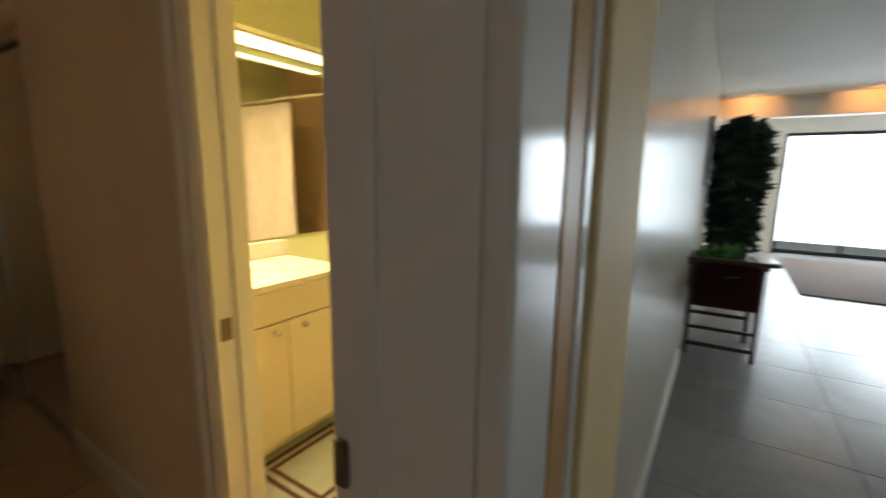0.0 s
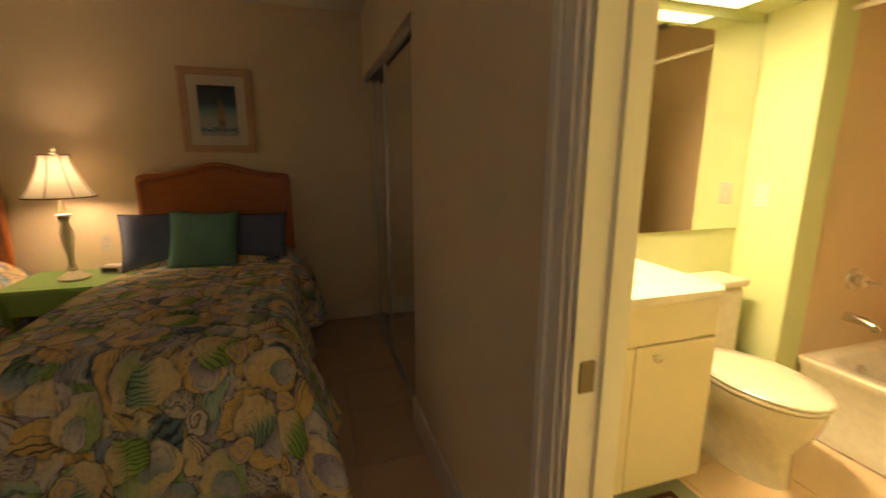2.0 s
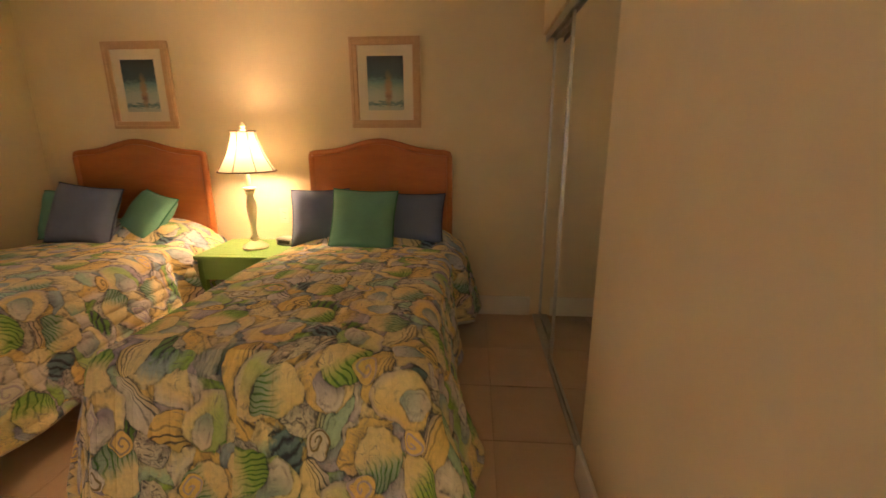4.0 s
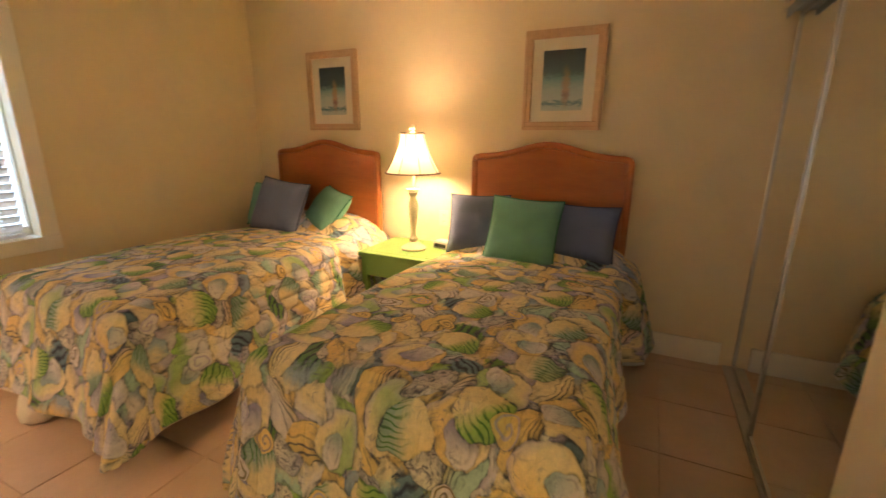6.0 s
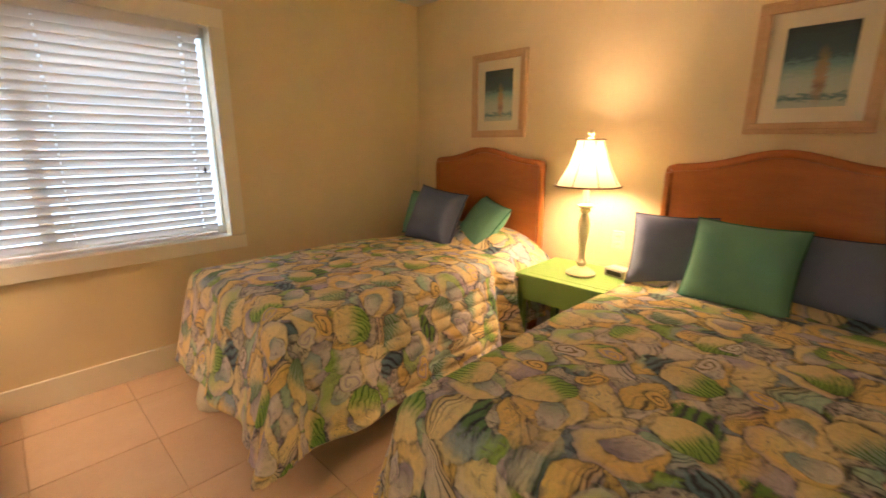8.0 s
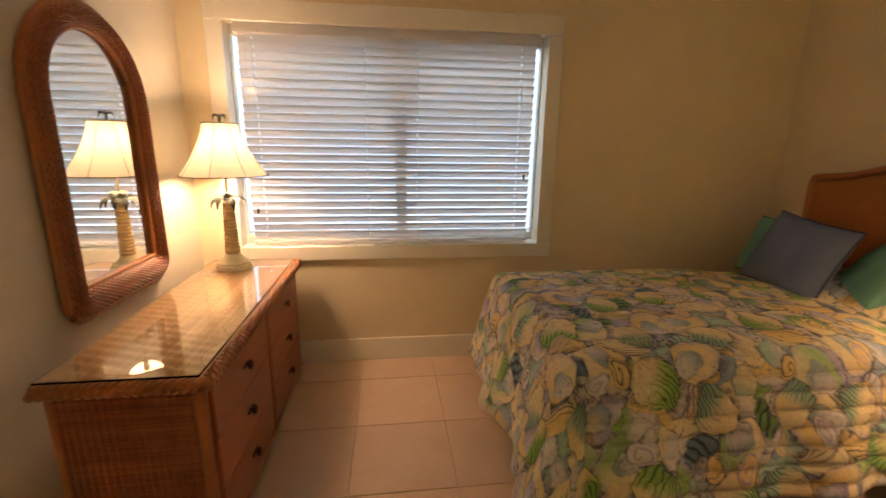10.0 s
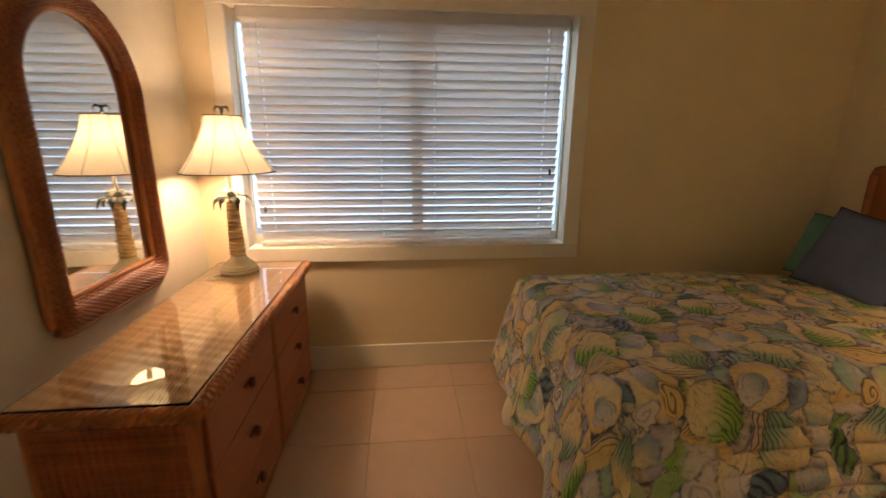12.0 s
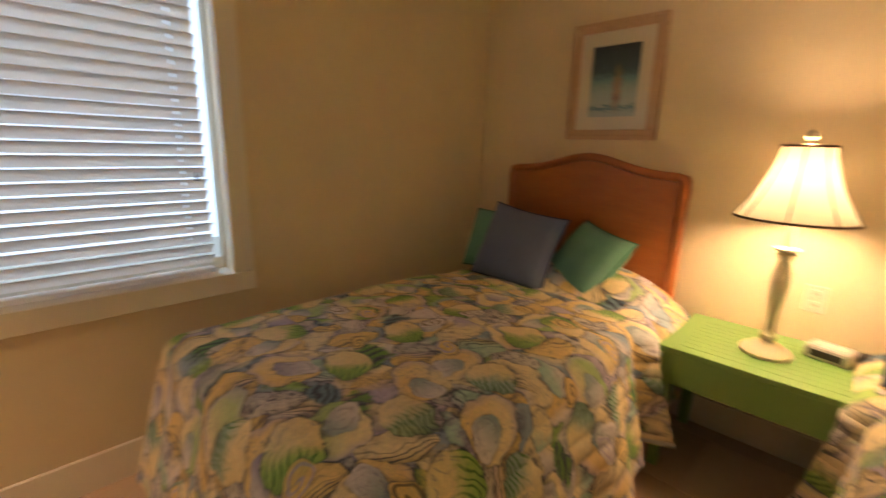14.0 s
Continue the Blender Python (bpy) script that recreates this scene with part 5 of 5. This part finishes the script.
def tub_mesh():
    x0, x1, y0, y1, z = -1.778, -0.172, 2.662, 3.358, 0.385
    bm = bmesh.new()

    def ring(i, zz, r):
        pts = []
        for cx, cy, a0 in ((x1 - i - r, y1 - i - r, 0), (x0 + i + r, y1 - i - r, 90), (x0 + i + r, y0 + i + r, 180), (x1 - i - r, y0 + i + r, 270)):
            for k in range(6):
                a = radians(a0 + 18 * k)
                pts.append((cx + r * math.cos(a), cy + r * math.sin(a), zz))
        return [bm.verts.new(p) for p in pts]

    rings = [ring(0.012, 0.0, 0.004), ring(0.012, 0.05, 0.004), ring(0.022, 0.07, 0.004), ring(0.014, 0.33, 0.004), ring(0.0, 0.35, 0.006), ring(0.0, z - 0.01, 0.010), ring(0.01, z, 0.012), ring(0.07, z, 0.10), ring(0.085, z - 0.015, 0.11), ring(0.12, 0.20, 0.13), ring(0.17, 0.11, 0.14)]
    for a, b in zip(rings, rings[1:]):
        for i in range(len(a)):
            bm.faces.new((a[i], a[(i + 1) % len(a)], b[(i + 1) % len(a)], b[i]))
    bm.faces.new(rings[-1])
    return bm


part("shell", tub_mesh(), PORCELAIN, tub, "", True)
part("overflow_plate", lathe([(0.035, 0), (0.035, 0.006), (0.02, 0.012), (0.001, 0.013)], 20), CHROME, tub, "chrome overflow plate", True).matrix_local = pose(-1.68, 3.0, 0.29, 0, 75, 0)
tapset = thing("shower_tap", pose(-1.78, 2.99, 0.68), "chrome shower valve with lever and tub spout", "tap")
k = lathe([(0.058, 0), (0.056, 0.008), (0.03, 0.016), (0.028, 0.05), (0.001, 0.055)], 24)
part("valve", k, CHROME, tapset, "", True).matrix_local = pose(0.002, 0, 0.07, 0, 90, 0)
part("lever", tube([(0.05, 0, 0.07), (0.075, 0.03, 0.065), (0.085, 0.085, 0.06)], 0.009, 8), CHROME, tapset, "", True)
part("spout", tube([(0.0, 0, -0.13), (0.08, 0, -0.13), (0.125, 0, -0.142), (0.135, 0, -0.165)], lambda t: 0.025 - 0.006 * t, 12), CHROME, tapset, "", True)
sh = thing("wall_shower", pose(-1.78, 3.06, 2.03), "chrome shower head on an angled arm", "shower head")
part("arm", tube([(0.0, 0, 0.02), (0.07, 0, 0.03), (0.14, 0, -0.01)], 0.010, 8), CHROME, sh, "", True)
k = lathe([(0.012, 0), (0.018, 0.02), (0.036, 0.045), (0.038, 0.06), (0.001, 0.062)], 20)
part("head", k, BRONZE, sh, "", True).matrix_local = pose(0.13, 0, 0.0, 0, 140, 0)

rod = thing("curtain_rod", pose(0, 2.62, 1.98), "white shower curtain rod", "curtain rod")
part("rod", tube([(-1.78, 0, 0), (-0.171, 0, 0)], 0.0125, 12), WHITEPLASTIC, rod, "", True)
for x in (-1.78, -0.178):
    k = lathe([(0.03, 0), (0.03, 0.006), (0.016, 0.012)], 16)
    part("flange", k, WHITEPLASTIC, rod, "", True).matrix_local = pose(x, 0, 0, 0, 90, 0) if x < -1 else pose(x + 0.006, 0, 0, 0, -90, 0)
cur = thing("shower_curtain", pose(0, 2.62, 0), "white waffle-weave shower curtain drawn aside", "shower curtain")
bm = bmesh.new()
cx0, cx1, nf = -1.15, -0.19, 12
grid = []
for i in range(14):
    z = 0.10 + 1.84 * i / 13
    row = []
    for j in range(nf * 10 + 1):
        t = j / (nf * 10)
        sway = 0.07 * (1 - i / 13) ** 1.5
        row.append(bm.verts.new((cx0 + (cx1 - cx0) * t - sway * (1 - t) * 0.6, -0.012 + (0.030 + 0.012 * math.sin(j)) * math.sin(2 * math.pi * nf * t + 0.4 * math.sin(z * 3)) - 0.05 * (1 - i / 13), z)))
    grid.append(row)
for a, b in zip(grid, grid[1:]):
    for j in range(len(a) - 1):
        bm.faces.new((a[j], a[j + 1], b[j + 1], b[j]))
cl = part("curtain", bm, CURTAIN, cur, "", True)
so = cl.modifiers.new("thickness", "SOLIDIFY")
so.thickness = 0.002
for kx in range(nf + 1):
    x = cx0 + (cx1 - cx0) * kx / nf
    part("hook", tube([(x, 0.018 * math.cos(a * 0.6), 1.972 + 0.022 * math.sin(a * 0.6)) for a in range(11)], 0.0025, 6, True), CHROME, cur, "", True)

rug = thing("bath_rug", pose(0, 0, 0.004), "sage green bath rug with brown square stripes", "rug")
part("mat", block(-1.64, 1.13, 0, -1.02, 1.785, 0.014, 0.006, 2), RUGCLOTH, rug)
for i in (0.085, 0.135):
    a0, a1, b0, b1, w = -1.64 + i, -1.02 - i, 1.13 + i, 1.785 - i, 0.022
    part("stripe", boxes((a0, b0, 0.013, a1, b0 + w, 0.0165), (a0, b1 - w, 0.013, a1, b1, 0.0165), (a0, b0 + w, 0.013, a0 + w, b1 - w, 0.0165), (a1 - w, b0 + w, 0.013, a1, b1 - w, 0.0165)), RUGBROWN, rug, "brown woven stripe")

# ---- hall and living room ----
terr = tagged(new("door_terrace"), "black-framed sliding glass terrace doors, bright daylight behind", "sliding door", kind="structure")
for x in (0.95, 1.90, 2.90, 3.86):
    part("frame_stile", block(x, 10.24, 0.0, x + 0.05, 10.30, 2.16, 0.004), BLACKALU, terr)
part("frame_rail", boxes((0.95, 10.24, 2.10, 3.90, 10.30, 2.16), (0.95, 10.24, 0.0, 3.90, 10.30, 0.07), bevel=0.003), BLACKALU, terr)
for x in (1.0, 1.95, 2.95):
    g = part("pane", boxes((x, 10.266, 0.07, x + 0.92, 10.272, 2.10)), GLASS, terr)
    g.visible_shadow = False

ch = thing("wooden_chair", pose(0.205, 4.0, 0, 0, 0, 4), "dark wooden folding chair with brown canvas back by the wall", "chair")
for x in (-0.22, 0.22):
    part("back_leg", boxes((x - 0.016, -0.02, 0.0, x + 0.016, 0.02, 0.72), bevel=0.004), DARKWOOD, ch)
    part("front_leg", boxes((x - 0.016, 0.44, 0.0, x + 0.016, 0.48, 0.66), bevel=0.004), DARKWOOD, ch)
    part("armrest", block(x - 0.035, -0.06, 0.72, x + 0.035, 0.52, 0.745, 0.006), DARKWOOD, ch)
sling = bmesh.new()
rows = [[sling.verts.new((-0.204 + 0.408 * j / 8, -0.004 + 0.045 * math.sin(math.pi * j / 8) * math.sin(math.pi * (i + 1) / 8), 0.40 + 0.335 * i / 6)) for j in range(9)] for i in range(7)]
for lo, hi in zip(rows, rows[1:]):
    for j in range(8):
        sling.faces.new((lo[j], lo[j + 1], hi[j + 1], hi[j]))
bmesh.ops.solidify(sling, geom=sling.faces, thickness=0.006)
part("back_sling", sling, cloth("brown_canvas", (0.075, 0.030, 0.020)), ch, "brown canvas back", True)
part("top_rail", block(-0.31, -0.05, 0.745, 0.31, 0.0, 0.775, 0.006), DARKWOOD, ch)
for i in range(6):
    part("seat_slat", block(-0.204, 0.02 + i * 0.07, 0.385, 0.204, 0.08 + i * 0.07, 0.40, 0.003), DARKWOOD, ch)
for b in ((-0.204, -0.012, 0.07, 0.204, 0.012, 0.10), (-0.204, -0.012, 0.21, 0.204, 0.012, 0.235), (-0.204, 0.45, 0.2, 0.204, 0.47, 0.23)):
    part("stretcher", block(*b, 0.003), DARKWOOD, ch)


def leaf_clump(count, centre, size, leaf, seed):
    r = random.Random(seed)
    bm = bmesh.new()
    for _ in range(count):
        h, turn, out = r.uniform(-1, 1), r.uniform(0, 6.283), r.uniform(0, 1) ** 0.5
        girth = (1 - max(0.0, h) ** 8) ** 0.5 * (0.80 + 0.2 * min(1.0, h + 1)) * (1 + 0.12 * math.sin(3 * turn + 5 * h))
        p = Vector((out * girth * math.cos(turn) * size[0], out * girth * math.sin(turn) * size[1], h * size[2])) + Vector(centre)
        m = Matrix.Translation(p) @ Euler((r.uniform(0, 6.3), r.uniform(0, 6.3), r.uniform(0, 6.3))).to_matrix().to_4x4()
        w, l = leaf * r.uniform(0.25, 0.4), leaf * r.uniform(0.7, 1.2)
        vs = [bm.verts.new(m @ Vector(q)) for q in ((0, 0, 0), (w, l * 0.4, 0.01), (0, l, 0), (-w, l * 0.4, 0.01))]
        bm.faces.new((vs[0], vs[1], vs[2]))
        bm.faces.new((vs[0], vs[2], vs[3]))
    return bm


tree = thing("potted_tree", pose(0.24, 6.6, 0), "tall dense dark green potted tree in the living room", "plant")
part("pot", lathe([(0.16, 0.0), (0.20, 0.30), (0.22, 0.34), (0.19, 0.34), (0.18, 0.30)], 24), POT, tree, "", True)
part("trunk", tube([(0, 0, 0.28), (0.02, 0.01, 0.8), (-0.01, 0.0, 1.5), (0.01, 0, 2.0)], lambda t: 0.03 - 0.02 * t, 8), DARKWOOD, tree, "", True)
part("crown", leaf_clump(6500, (0, 0, 1.26), (0.285, 0.27, 0.76), 0.11, 7), LEAF, tree, "dense dark leaves")
fern = thing("potted_fern", pose(0.16, 4.28, 0.40), "small bright green potted plant on the chair", "plant")
part("pot", lathe([(0.06, 0.0), (0.08, 0.12), (0.085, 0.13), (0.07, 0.13)], 18), POT, fern, "", True)
part("leaves", leaf_clump(260, (0, 0, 0.24), (0.18, 0.18, 0.13), 0.13, 9), LEAFLIGHT, fern)
arug = thing("area_rug", pose(0, 0, 0.004), "brown-grey area rug on the living room floor", "rug")
part("mat", block(1.0, 6.7, 0, 3.2, 9.6, 0.012, 0.004), BROWNRUG, arug)
hp = thing("hall_picture", pose(-0.05, 4.9, 1.30), "dark framed picture on the hall wall", "picture")
part("frame", block(0.0, 0, 0, 0.03, 0.55, 0.62, 0.004), DARKWOOD, hp)
part("print", block(0.03, 0.05, 0.05, 0.033, 0.50, 0.57, 0.001), ART, hp)

# ---- floor tiles ----
floor = tagged(part("floor", boxes((-4.14, -3.04, -0.3, 5.32, 10.36, -0.006)), GROUT), "tiled floor with grey-brown grout", kind="structure")


def tile_mesh(w, d, mat):
    bm = bmesh.new()
    g = 0.0014
    x, y, b = w / 2 - g, d / 2 - g, 0.002
    lo = [bm.verts.new((sx * x, sy * y, -0.006)) for sx, sy in ((-1, -1), (1, -1), (1, 1), (-1, 1))]
    up = [bm.verts.new((sx * x, sy * y, -0.0018)) for sx, sy in ((-1, -1), (1, -1), (1, 1), (-1, 1))]
    hi = [bm.verts.new((sx * (x - b), sy * (y - b), 0.0)) for sx, sy in ((-1, -1), (1, -1), (1, 1), (-1, 1))]
    bm.faces.new(hi)
    for a, c in ((lo, up), (up, hi)):
        for i in range(4):
            bm.faces.new((a[i], a[(i + 1) % 4], c[(i + 1) % 4], c[i]))
    return finish("tile", bm, mat)


_meshes = {}


def lay(x0, x1, y0, y1, size, ox, oy, mat):
    """Square tiles over a rectangle, cut at its edges; ox, oy: where one joint crossing lies."""
    xs = sorted({x0, x1, *[ox + size * k for k in range(-60, 60) if x0 + 0.01 < ox + size * k < x1 - 0.01]})
    ys = sorted({y0, y1, *[oy + size * k for k in range(-60, 60) if y0 + 0.01 < oy + size * k < y1 - 0.01]})
    for a, b in zip(xs, xs[1:]):
        for c, d in zip(ys, ys[1:]):
            key = (round(b - a, 4), round(d - c, 4), mat.name)
            if key not in _meshes:
                _meshes[key] = tile_mesh(b - a, d - c, mat)
            t = new("tile", _meshes[key])
            t.parent = floor
            t.location = ((a + b) / 2, (c + d) / 2, 0)


lay(-4.0, -0.10, -2.88, 0.93, 0.445, -1.215, -2.177, TILE)
lay(-2.14, -0.17, 0.93, 2.66, 0.445, -1.215, -2.177, BATHTILE)
lay(-0.10, 5.2, -1.58, 10.2, 0.61, 0.2, 0.4, HALLTILE)
